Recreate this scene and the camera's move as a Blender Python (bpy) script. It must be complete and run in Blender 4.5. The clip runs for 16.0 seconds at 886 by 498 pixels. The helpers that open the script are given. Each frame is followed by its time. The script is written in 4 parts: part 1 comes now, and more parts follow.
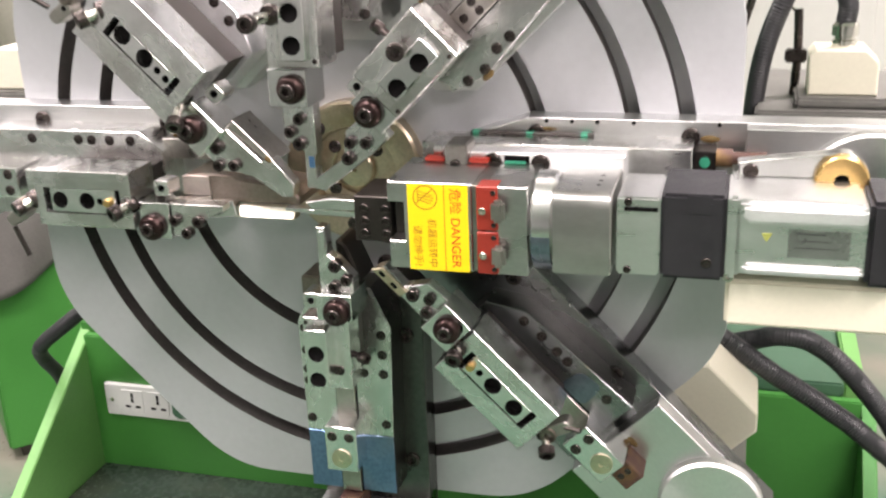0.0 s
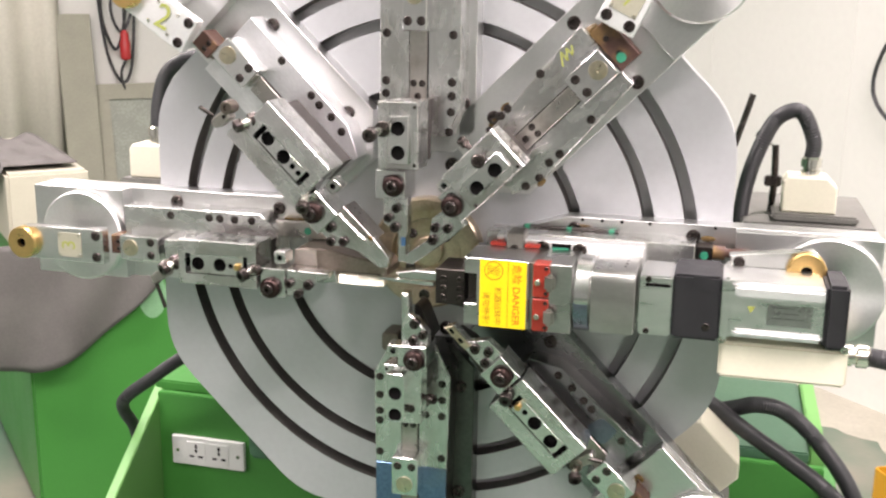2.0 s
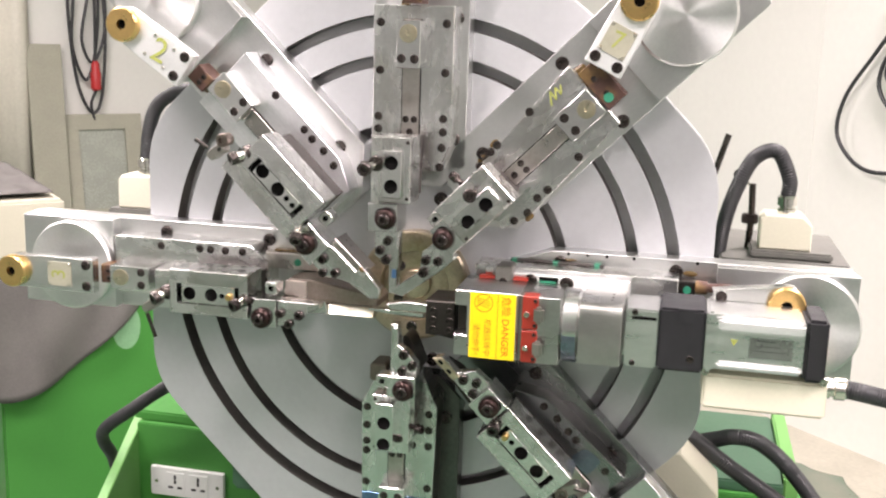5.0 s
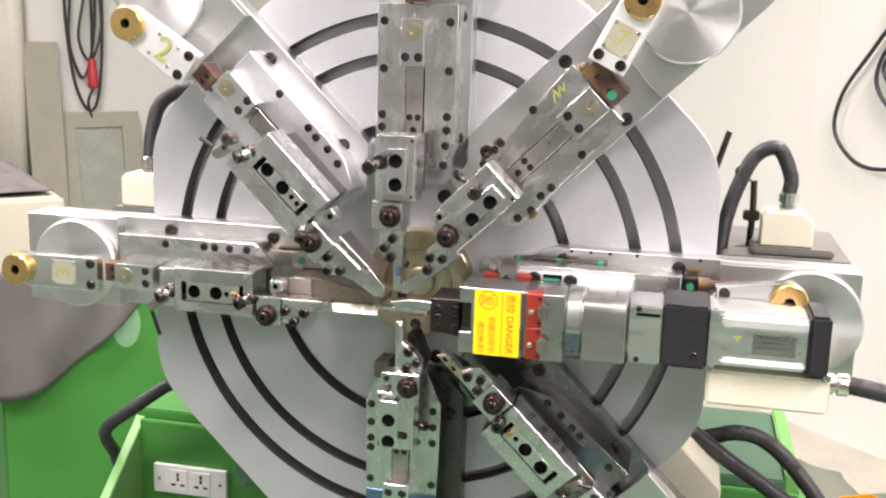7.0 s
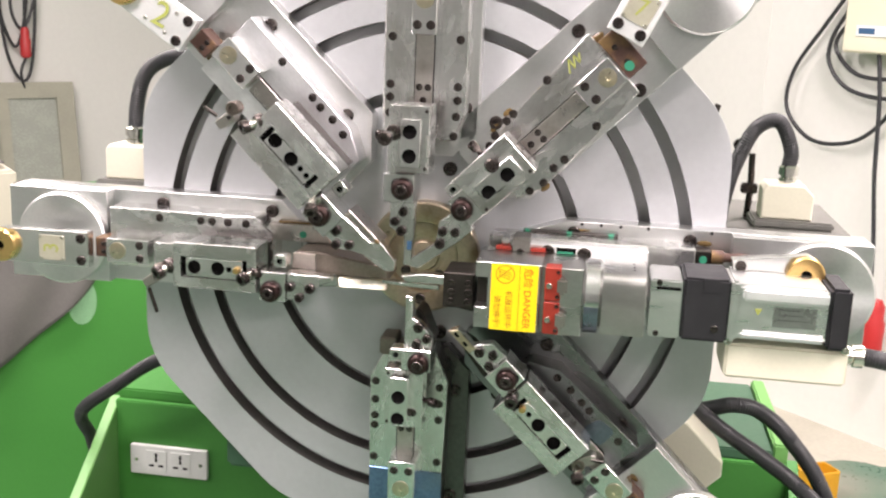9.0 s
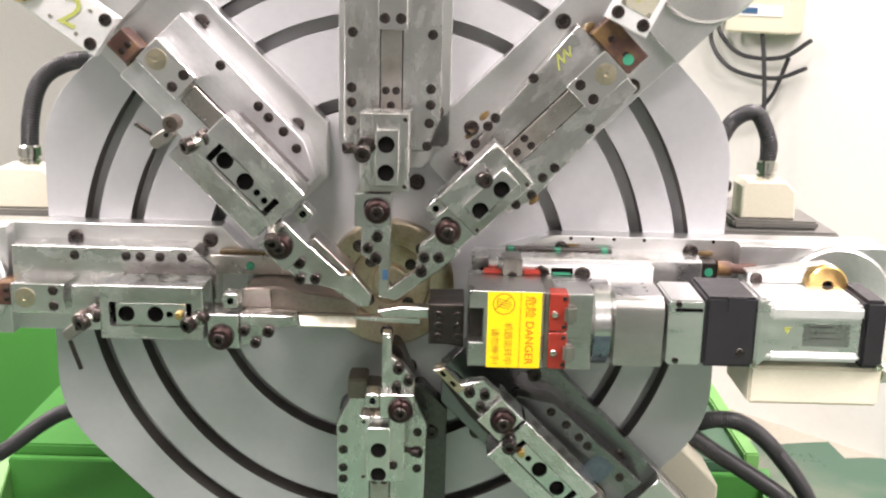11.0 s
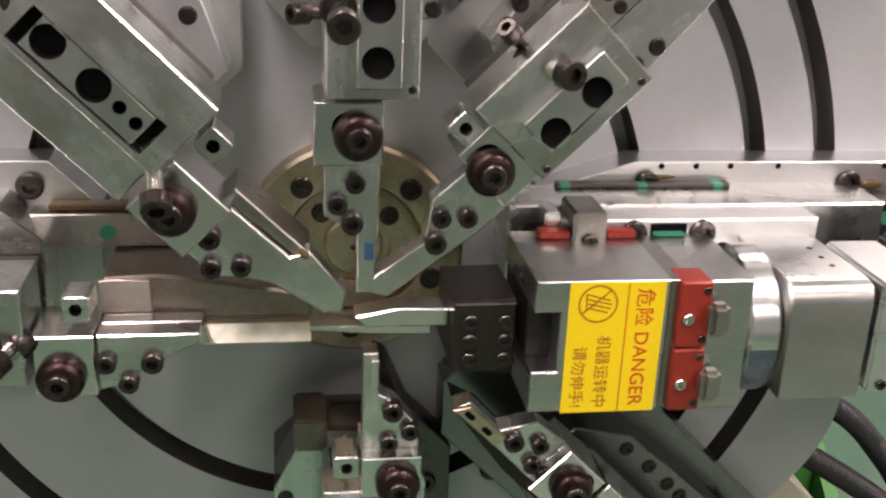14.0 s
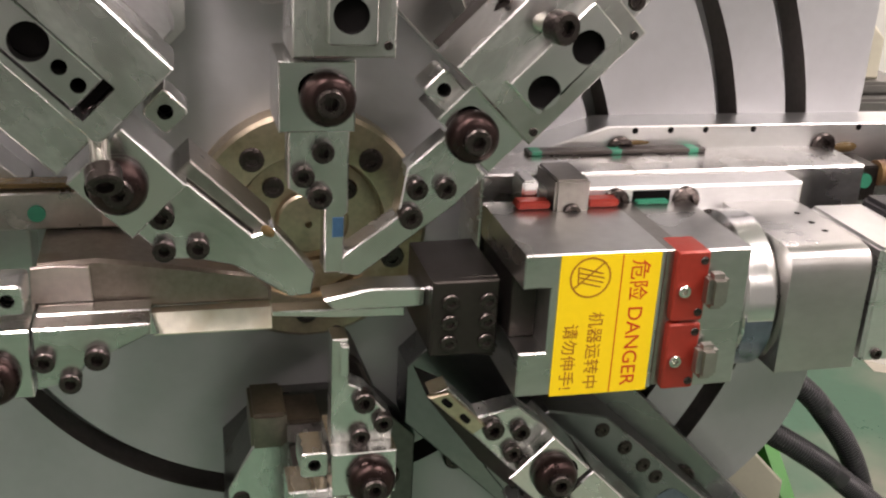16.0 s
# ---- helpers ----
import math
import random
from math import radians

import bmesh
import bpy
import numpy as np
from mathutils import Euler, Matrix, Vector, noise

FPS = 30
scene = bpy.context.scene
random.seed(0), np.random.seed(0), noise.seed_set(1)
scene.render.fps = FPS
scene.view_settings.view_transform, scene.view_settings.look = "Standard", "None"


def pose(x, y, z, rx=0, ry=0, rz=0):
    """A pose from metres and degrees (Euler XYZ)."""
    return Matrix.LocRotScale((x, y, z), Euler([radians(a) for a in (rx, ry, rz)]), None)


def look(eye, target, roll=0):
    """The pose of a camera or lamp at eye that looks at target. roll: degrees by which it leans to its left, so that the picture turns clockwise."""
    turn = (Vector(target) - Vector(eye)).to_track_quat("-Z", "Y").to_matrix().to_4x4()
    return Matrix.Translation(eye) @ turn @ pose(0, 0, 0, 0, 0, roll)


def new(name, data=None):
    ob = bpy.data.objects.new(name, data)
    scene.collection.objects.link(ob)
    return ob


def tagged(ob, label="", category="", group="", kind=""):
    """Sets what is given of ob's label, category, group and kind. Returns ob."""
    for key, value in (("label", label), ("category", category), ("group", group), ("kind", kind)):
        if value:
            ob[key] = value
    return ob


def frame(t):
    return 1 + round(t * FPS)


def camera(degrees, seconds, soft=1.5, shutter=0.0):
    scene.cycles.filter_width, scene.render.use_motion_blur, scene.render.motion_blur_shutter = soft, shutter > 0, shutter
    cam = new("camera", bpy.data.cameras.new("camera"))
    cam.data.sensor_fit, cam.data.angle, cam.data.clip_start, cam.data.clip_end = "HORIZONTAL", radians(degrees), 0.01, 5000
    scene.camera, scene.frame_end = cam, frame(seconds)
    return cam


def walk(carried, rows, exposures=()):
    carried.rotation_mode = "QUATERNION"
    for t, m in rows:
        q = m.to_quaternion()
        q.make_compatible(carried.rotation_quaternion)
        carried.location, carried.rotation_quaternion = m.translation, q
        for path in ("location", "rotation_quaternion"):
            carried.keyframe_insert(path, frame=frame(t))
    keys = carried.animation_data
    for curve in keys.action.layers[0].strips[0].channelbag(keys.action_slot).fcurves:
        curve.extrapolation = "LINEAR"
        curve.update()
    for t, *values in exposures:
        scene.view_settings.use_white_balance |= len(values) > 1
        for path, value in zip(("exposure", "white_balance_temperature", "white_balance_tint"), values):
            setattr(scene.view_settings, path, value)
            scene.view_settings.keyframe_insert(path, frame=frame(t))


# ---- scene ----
cam = camera(44.9, 16.0, soft=2.2, shutter=0.5)
EXPOSURES = [(0, 0.1, 6800, 23), (1, 0.12, 6800, 23), (3.5, 0.17, 6800, 24), (9, 0.17, 6800, 24), (11.5, 0.12, 6850, 24), (12.5, -0.17, 6900, 25), (13.5, -0.5, 7000, 25.5), (14, -0.63, 7050, 26), (14.5, -0.62, 7100, 26), (16, -0.62, 7100, 26)]
PATH = [
    (0, (0.4, -1.051, 1.443), (-0.124, 0.756, 0.764), -2.3),
    (0.5, (0.44, -1.14, 1.46), (-0.124, 0.683, 0.859), -0.4),
    (1, (0.455, -1.223, 1.473), (-0.152, 0.61, 0.951), 0.5),
    (1.5, (0.414, -1.303, 1.482), (-0.155, 0.548, 0.984), 0.4),
    (2, (0.383, -1.373, 1.483), (-0.11, 0.508, 1.013), 0.8),
    (2.5, (0.379, -1.398, 1.487), (-0.065, 0.504, 1.056), 1.4),
    (3, (0.37, -1.404, 1.489), (-0.069, 0.503, 1.079), 1.7),
    (3.5, (0.363, -1.413, 1.487), (-0.066, 0.5, 1.088), 1.8),
    (6, (0.354, -1.406, 1.486), (-0.078, 0.503, 1.077), 1.8),
    (6.5, (0.351, -1.41, 1.487), (-0.08, 0.499, 1.078), 1.8),
    (7, (0.348, -1.416, 1.488), (-0.075, 0.495, 1.077), 1.7),
    (7.5, (0.329, -1.423, 1.487), (-0.08, 0.491, 1.075), 1.7),
    (8, (0.3, -1.428, 1.482), (-0.073, 0.493, 1.067), 2.0),
    (8.5, (0.269, -1.433, 1.483), (-0.073, 0.492, 1.061), 2.2),
    (9, (0.239, -1.408, 1.477), (-0.048, 0.519, 1.024), 2.4),
    (11.5, (0.03, -1.201, 1.477), (0.079, 0.739, 0.995), 1.3),
    (12, (-0.004, -1.154, 1.464), (0.096, 0.775, 0.947), 1.3),
    (12.5, (-0.041, -1.037, 1.451), (0.179, 0.863, 0.866), 1.1),
    (13, (-0.025, -0.856, 1.427), (0.251, 1.025, 0.805), 1.7),
    (13.5, (-0.01, -0.758, 1.412), (0.254, 1.105, 0.737), 2.6),
    (14, (-0.042, -0.712, 1.399), (0.249, 1.139, 0.699), 2.4),
    (14.5, (-0.062, -0.68, 1.377), (0.323, 1.15, 0.667), 2.6),
    (15, (-0.073, -0.662, 1.374), (0.37, 1.151, 0.655), 2.9),
    (15.5, (-0.076, -0.658, 1.373), (0.401, 1.144, 0.648), 3.1),
    (16, (-0.074, -0.657, 1.375), (0.398, 1.146, 0.65), 3.0),
]
walk(cam, [(t, look(eye, target, roll)) for t, eye, target, roll in PATH], EXPOSURES)

# ---------------------------------------------------------------- world and light
world = bpy.data.worlds.new("world")
scene.world = world
world.use_nodes = True
world.node_tree.nodes["Background"].inputs[0].default_value = (0.75, 0.85, 1.0, 1)
world.node_tree.nodes["Background"].inputs[1].default_value = 0.3

CEIL = 3.0
# rows of tube fixtures under the ceiling, in the room's own axes (the room stands at 45 degrees to the machine)
LAMPS = [(-1.3, 0.2), (0.9, 0.9), (1.3, -0.9), (-0.6, -1.2), (-2.5, 1.9), (-2.9, -2.3), (1.6, -3.6), (3.2, -1.8)]
LAMP_POWER = 58.0

# ---------------------------------------------------------------- materials
MATS = {}


def material(name, color, rough=0.5, metal=0.0, vary=0.08, scale=30.0, grain=300.0, bump=0.05, stretch=(1, 1, 1), dirt=0.0, dirt_color=(0.1, 0.07, 0.04), spec=0.5, coat=0.0, dirt_from=0.5):
    """A surface with two scales of variation, a fine bump and, where wanted, stains."""
    m = bpy.data.materials.new(name)
    m.use_nodes = True
    nt = m.node_tree
    b = nt.nodes["Principled BSDF"]
    b.inputs["Metallic"].default_value = metal
    b.inputs["Specular IOR Level"].default_value = spec
    b.inputs["Coat Weight"].default_value = coat
    tc = nt.nodes.new("ShaderNodeTexCoord")
    mp = nt.nodes.new("ShaderNodeMapping")
    mp.inputs["Scale"].default_value = stretch
    nt.links.new(tc.outputs["Object"], mp.inputs[0])
    n1, n2 = nt.nodes.new("ShaderNodeTexNoise"), nt.nodes.new("ShaderNodeTexNoise")
    for n, s, d in ((n1, scale, 4.0), (n2, grain, 2.0)):
        n.inputs["Scale"].default_value, n.inputs["Detail"].default_value = s, d
        nt.links.new(mp.outputs[0], n.inputs["Vector"])
    mix = nt.nodes.new("ShaderNodeMath")
    mix.operation = "ADD"
    nt.links.new(n1.outputs[0], mix.inputs[0])
    nt.links.new(n2.outputs[0], mix.inputs[1])
    info = nt.nodes.new("ShaderNodeObjectInfo")
    rnd = nt.nodes.new("ShaderNodeMath")
    rnd.operation = "MULTIPLY_ADD"
    rnd.inputs[1].default_value, rnd.inputs[2].default_value = 0.3, -0.15
    nt.links.new(info.outputs["Random"], rnd.inputs[0])
    mix2 = nt.nodes.new("ShaderNodeMath")
    mix2.operation = "ADD"
    nt.links.new(mix.outputs[0], mix2.inputs[0])
    nt.links.new(rnd.outputs[0], mix2.inputs[1])
    ramp = nt.nodes.new("ShaderNodeMapRange")
    ramp.inputs[1].default_value, ramp.inputs[2].default_value = 0.6, 1.4
    ramp.inputs[3].default_value, ramp.inputs[4].default_value = 1 - vary, 1 + vary
    nt.links.new(mix2.outputs[0], ramp.inputs[0])
    mul = nt.nodes.new("ShaderNodeMix")
    mul.data_type, mul.blend_type = "RGBA", "MULTIPLY"
    mul.inputs[0].default_value = 1.0
    mul.inputs[6].default_value = (*color, 1)
    nt.links.new(ramp.outputs[0], mul.inputs[7])
    out = mul.outputs[2]
    if dirt > 0:
        n3 = nt.nodes.new("ShaderNodeTexNoise")
        n3.inputs["Scale"].default_value, n3.inputs["Detail"].default_value = scale * 0.6, 6.0
        nt.links.new(tc.outputs["Object"], n3.inputs["Vector"])
        r3 = nt.nodes.new("ShaderNodeMapRange")
        r3.inputs[1].default_value, r3.inputs[2].default_value = dirt_from, dirt_from + 0.22
        r3.inputs[3].default_value, r3.inputs[4].default_value = 0.0, dirt
        nt.links.new(n3.outputs[0], r3.inputs[0])
        dm = nt.nodes.new("ShaderNodeMix")
        dm.data_type = "RGBA"
        nt.links.new(r3.outputs[0], dm.inputs[0])
        nt.links.new(out, dm.inputs[6])
        dm.inputs[7].default_value = (*dirt_color, 1)
        out = dm.outputs[2]
    nt.links.new(out, b.inputs["Base Color"])
    rr = nt.nodes.new("ShaderNodeMapRange")
    rr.inputs[1].default_value, rr.inputs[2].default_value = 0.6, 1.4
    rr.inputs[3].default_value, rr.inputs[4].default_value = max(rough - 0.08, 0.02), rough + 0.1
    if metal > 0.5:  # bare metal: only broad changes of polish, no speckle
        rr.inputs[1].default_value, rr.inputs[2].default_value = 0.3, 0.7
        rr.inputs[3].default_value, rr.inputs[4].default_value = max(rough - 0.05, 0.02), rough + 0.07
    nt.links.new((n1 if metal > 0.5 else mix).outputs[0], rr.inputs[0])
    nt.links.new(rr.outputs[0], b.inputs["Roughness"])
    if metal <= 0.5 or bump > 0.05:
        bp = nt.nodes.new("ShaderNodeBump")
        bp.inputs["Strength"].default_value, bp.inputs["Distance"].default_value = bump, 0.0008
        nt.links.new(mix.outputs[0], bp.inputs["Height"])
        nt.links.new(bp.outputs[0], b.inputs["Normal"])
    MATS[name] = m
    return m


STEEL = material("ground_steel", (0.77, 0.765, 0.755), 0.25, 1.0, 0.16, 30, 160, 0.012, (1, 2, 1), 0.5, (0.40, 0.37, 0.32))
TURNED = material("turned_steel", (0.78, 0.78, 0.77), 0.36, 1.0, 0.06, 20, 240, 0.01)
STEEL2 = material("bright_steel", (0.80, 0.80, 0.79), 0.2, 1.0, 0.05, 18, 200, 0.008, (1, 2, 1), 0.1, (0.5, 0.48, 0.42))
RAILM = material("rail_steel", (0.72, 0.725, 0.72), 0.33, 1.0, 0.05, 10, 160, 0.012, (1, 2, 1), 0.2, (0.40, 0.38, 0.34))
PLATEM = material("face_plate_grey", (0.515, 0.525, 0.54), 0.38, 0.38, 0.05, 5, 120, 0.012, (1, 1, 1), 0.45, (0.44, 0.445, 0.445))
# plate steel inside the slots, darkened in colour for the shade there
SLOTW = material("slot_wall_shade", (0.17, 0.155, 0.145), 0.45, 0.7, 0.2, 30, 200, 0.03)
WORN = material("worn_dark_steel", (0.34, 0.325, 0.30), 0.32, 1.0, 0.15, 40, 200, 0.02)
# darker steel: oil on the bed, and shade put into the rail's colour
DULL = material("oiled_shaded_steel", (0.27, 0.275, 0.275), 0.27, 1.0, 0.12, 14, 120, 0.02, (1, 2, 1), 0.5, (0.2, 0.21, 0.23))
BROWNST = material("browned_steel", (0.22, 0.185, 0.16), 0.33, 1.0, 0.2, 50, 260, 0.03)
# much darker steel, for the bottom slide's shaded rail and the lower bed sides
DARKST = material("dark_grey_steel", (0.13, 0.125, 0.12), 0.3, 1.0, 0.2, 30, 160, 0.03)
# dark brown; behind the slots it stands in for the shade in their depth
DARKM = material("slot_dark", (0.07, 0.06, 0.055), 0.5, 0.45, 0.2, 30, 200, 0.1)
BLACK = material("black_oxide", (0.07, 0.058, 0.054), 0.27, 0.85, 0.2, 60, 400, 0.05)
HOLDM = material("dark_steel", (0.05, 0.043, 0.039), 0.36, 0.8, 0.15, 40, 300, 0.03)
# near-black colour that stands in for the shade inside shallow recesses and gaps
RECESS_SHADE = material("recess_shade", (0.006, 0.0055, 0.0055), 0.8, 0.0, 0.2, 30, 300, 0.02, spec=0.05)
WASHER = material("browned_washer", (0.045, 0.027, 0.025), 0.3, 0.85, 0.25, 80, 500, 0.06)
BRASS = material("brass", (0.75, 0.50, 0.20), 0.3, 1.0, 0.10, 40, 300, 0.05)
COPPER = material("rusty_copper", (0.085, 0.042, 0.032), 0.55, 0.3, 0.25, 50, 300, 0.15, (1, 1, 1), 0.5, (0.35, 0.22, 0.06))
OILY = material("oil_stained_steel", (0.33, 0.275, 0.235), 0.36, 0.85, 0.2, 34, 260, 0.03, (1, 1, 1), 0.8, (0.17, 0.09, 0.045))
BRONZE = material("oily_bronze", (0.60, 0.51, 0.38), 0.32, 1.0, 0.2, 40, 280, 0.05, (1, 1, 1), 0.65, (0.27, 0.17, 0.07))
GREENM = material("bright_green_paint", (0.052, 0.25, 0.045), 0.42, 0.0, 0.06, 6, 120, 0.05, (1, 1, 1), 0.15, (0.05, 0.2, 0.05))
SAGE = material("pale_green_paint", (0.055, 0.135, 0.08), 0.4, 0.0, 0.08, 6, 120, 0.05, (1, 1, 1), 0.2, (0.15, 0.25, 0.15))
LIME = material("green_edge_paint", (0.17, 0.42, 0.12), 0.45, 0.0, 0.08, 6, 120)
CREAM = material("cream_paint", (0.78, 0.74, 0.6), 0.45, 0.0, 0.04, 12, 200, 0.05, (1, 1, 1), 0.1, (0.6, 0.55, 0.42))
CREAM2 = material("old_cream_paint", (0.7, 0.67, 0.52), 0.5, 0.0, 0.05, 8, 200, 0.05, (1, 1, 1), 0.2, (0.5, 0.46, 0.34))
CREAM3 = material("dusty_cream_paint", (0.5, 0.47, 0.38), 0.55, 0.0, 0.06, 8, 200, 0.05, (1, 1, 1), 0.3, (0.36, 0.33, 0.26))
RUBBER = material("black_conduit", (0.03, 0.03, 0.033), 0.4, 0.0, 0.2, 40, 300, 0.05)
WALLM = material("white_wall", (0.74, 0.73, 0.69), 0.6, 0.0, 0.03, 1.2, 40, 0.03, (1, 1, 1), 0.08, (0.66, 0.63, 0.55))
WALLM2 = material("grey_wall", (0.66, 0.66, 0.665), 0.6, 0.0, 0.05, 1.2, 40, 0.03)
CEILM = material("ceiling_white", (0.78, 0.78, 0.76), 0.8, 0.0, 0.03, 2, 60, 0.02)
FLOORM = material("green_floor_paint", (0.062, 0.150, 0.098), 0.32, 0.0, 0.16, 2.6, 60, 0.05, (1, 1, 1), 0.9, (0.30, 0.275, 0.225), dirt_from=0.46)
YELLOW = material("yellow_sticker", (0.95, 0.68, 0.01), 0.35, 0.0, 0.03, 30, 300, 0.01)
REDINK = material("red_ink", (0.62, 0.06, 0.01), 0.4, 0.0, 0.05)
INK = material("brown_ink", (0.42, 0.16, 0.01), 0.45, 0.0, 0.05)
REDM = material("red_anodised", (0.33, 0.034, 0.02), 0.38, 0.2, 0.12, 30, 260, 0.05, (1, 1, 1), 0.3, (0.2, 0.03, 0.02))
ALU = material("bare_aluminium", (0.86, 0.86, 0.85), 0.3, 1.0, 0.05, 20, 240, 0.03, (1, 5, 1))
MOTORB = material("motor_black", (0.022, 0.021, 0.024), 0.42, 0.1, 0.15, 40, 300, 0.08)
PLATELBL = material("rating_plate", (0.20, 0.225, 0.20), 0.3, 0.6, 0.1, 40, 300, 0.02)
NPLATE = material("number_plate", (0.40, 0.385, 0.30), 0.4, 0.2, 0.1, 40, 200, 0.02)
PAINTY = material("yellow_marker", (0.34, 0.37, 0.09), 0.5, 0.0, 0.1)
CLOTH = material("grey_cover", (0.105, 0.097, 0.092), 0.68, 0.0, 0.2, 6, 150, 0.25, (1, 1, 1), 0.3, (0.25, 0.24, 0.22))
BOARD = material("grey_board", (0.36, 0.35, 0.28), 0.7, 0.0, 0.1, 8, 90, 0.1, (1, 1, 4))
BOARD2 = material("dusty_glass", (0.34, 0.36, 0.31), 0.25, 0.0, 0.1, 8, 90, 0.1)
CURTAIN = material("plastic_curtain", (0.60, 0.57, 0.49), 0.45, 0.0, 0.1, 3, 60, 0.1)
PLUGM = material("red_plug", (0.5, 0.03, 0.03), 0.35, 0.0, 0.1)
WHITEP = material("white_plastic", (0.82, 0.82, 0.8), 0.3, 0.0, 0.02)
GREENDOT = material("green_seal", (0.02, 0.22, 0.13), 0.4, 0.0, 0.1)
CLIPM = material("dull_nickel", (0.38, 0.36, 0.33), 0.42, 1.0, 0.1, 60, 300, 0.03)
HEADM = material("spinner_steel", (0.56, 0.56, 0.545), 0.3, 1.0, 0.10, 14, 120, 0.012, (1, 2, 1), 0.4, (0.36, 0.35, 0.31))
GOLDEN = material("oil_gilded_steel", (0.97, 0.92, 0.80), 0.36, 1.0, 0.08, 60, 160, 0.5, (1, 1, 1), 0.5, (0.62, 0.47, 0.26))
ROSY = material("faintly_rusted_steel", (0.80, 0.69, 0.64), 0.34, 0.9, 0.1, 40, 240, 0.03, (1, 1, 1), 0.6, (0.33, 0.2, 0.13))
SLIDEM = material("oily_slide_steel", (0.52, 0.49, 0.46), 0.3, 1.0, 0.12, 40, 200, 0.02, (1, 1, 1), 0.6, (0.25, 0.19, 0.15))
FADED = material("faded_green_paint", (0.24, 0.46, 0.26), 0.5, 0.0, 0.12, 30, 200, 0.05)
BLUEM = material("blue_dye", (0.10, 0.22, 0.42), 0.35, 0.85, 0.15, 20, 200, 0.05)
STAIN = material("blue_stain", (0.19, 0.22, 0.28), 0.3, 0.9, 0.2, 40, 200, 0.02)
GREASE = material("amber_grease", (0.13, 0.085, 0.035), 0.15, 0.0, 0.2, 60, 300, 0.3)
CHROME = material("nickel", (0.72, 0.70, 0.64), 0.16, 1.0, 0.08, 60, 300, 0.04)
PINM = material("yellowed_pin_steel", (0.62, 0.56, 0.42), 0.3, 1.0, 0.15, 60, 300, 0.03, (1, 1, 1), 0.5, (0.42, 0.33, 0.18))
SATIN = material("satin_ground_steel", (0.82, 0.82, 0.84), 0.4, 1.0, 0.08, 24, 160, 0.012, (1, 2, 1), 0.25, (0.5, 0.48, 0.44))
FROST = material("frosted_bright_steel", (0.9, 0.9, 0.9), 0.46, 0.85, 0.05, 18, 200, 0.01, (1, 2, 1), 0.12, (0.6, 0.58, 0.52))
GREYM = material("grey_cast_paint", (0.15, 0.147, 0.135), 0.5, 0.1, 0.12, 30, 200, 0.05, (1, 1, 1), 0.4, (0.24, 0.23, 0.2))
CONCRETE = material("dusty_concrete", (0.52, 0.49, 0.41), 0.55, 0.0, 0.14, 4, 60, 0.1, (1, 1, 1), 0.5, (0.33, 0.32, 0.25))
BLUEBED = material("pale_blue_steel", (0.13, 0.22, 0.36), 0.35, 0.85, 0.3, 20, 200, 0.05, (1, 1, 1), 0.5, (0.3, 0.33, 0.34))
TRAYM = material("oily_tray_floor", (0.035, 0.05, 0.04), 0.25, 0.0, 0.3, 12, 120, 0.15, (1, 1, 1), 0.6, (0.1, 0.11, 0.08))
LAMPM = bpy.data.materials.new("lamp_tube")
LAMPM.use_nodes = True
LAMPM.node_tree.nodes["Principled BSDF"].inputs["Emission Color"].default_value = (1, 0.98, 0.94, 1)
LAMPM.node_tree.nodes["Principled BSDF"].inputs["Emission Strength"].default_value = 6.0

tn = TURNED.node_tree.nodes.new("ShaderNodeTangent")
tn.direction_type, tn.axis = "RADIAL", "Z"
TURNED.node_tree.links.new(tn.outputs[0], TURNED.node_tree.nodes["Principled BSDF"].inputs["Tangent"])
TURNED.node_tree.nodes["Principled BSDF"].inputs["Anisotropic"].default_value = 0.75

# ---------------------------------------------------------------- mesh helpers


def circle(cx, cy, r, n=24, a0=0.0):
    return [(cx + r * math.cos(a0 + 2 * math.pi * i / n), cy + r * math.sin(a0 + 2 * math.pi * i / n)) for i in range(n)]


def rect(x0, x1, y0, y1):
    return [(x0, y0), (x1, y0), (x1, y1), (x0, y1)]


def area2(poly):
    return sum(poly[i - 1][0] * poly[i][1] - poly[i][0] * poly[i - 1][1] for i in range(len(poly)))


def inset(poly, c):
    """The polygon (counter-clockwise) moved inwards by c."""
    out, n = [], len(poly)
    for i in range(n):
        p, q, r = Vector(poly[i - 1]), Vector(poly[i]), Vector(poly[(i + 1) % n])
        d1, d2 = (q - p).normalized(), (r - q).normalized()
        n1, n2 = Vector((-d1.y, d1.x)), Vector((-d2.y, d2.x))
        k = max(1 + n1.dot(n2), 0.3)
        out.append(tuple(q + (n1 + n2) * (c / k)))
    return out


def rounded(poly, r, n=4):
    """The polygon with its corners rounded."""
    out, m = [], len(poly)
    for i in range(m):
        p, q, s = Vector(poly[i - 1]), Vector(poly[i]), Vector(poly[(i + 1) % m])
        d1, d2 = (p - q), (s - q)
        k = min(r, d1.length * 0.45, d2.length * 0.45)
        a, b = q + d1.normalized() * k, q + d2.normalized() * k
        for j in range(n + 1):
            t = j / n
            out.append(tuple(a * (1 - t) ** 2 + q * 2 * t * (1 - t) + b * t * t))
    return out


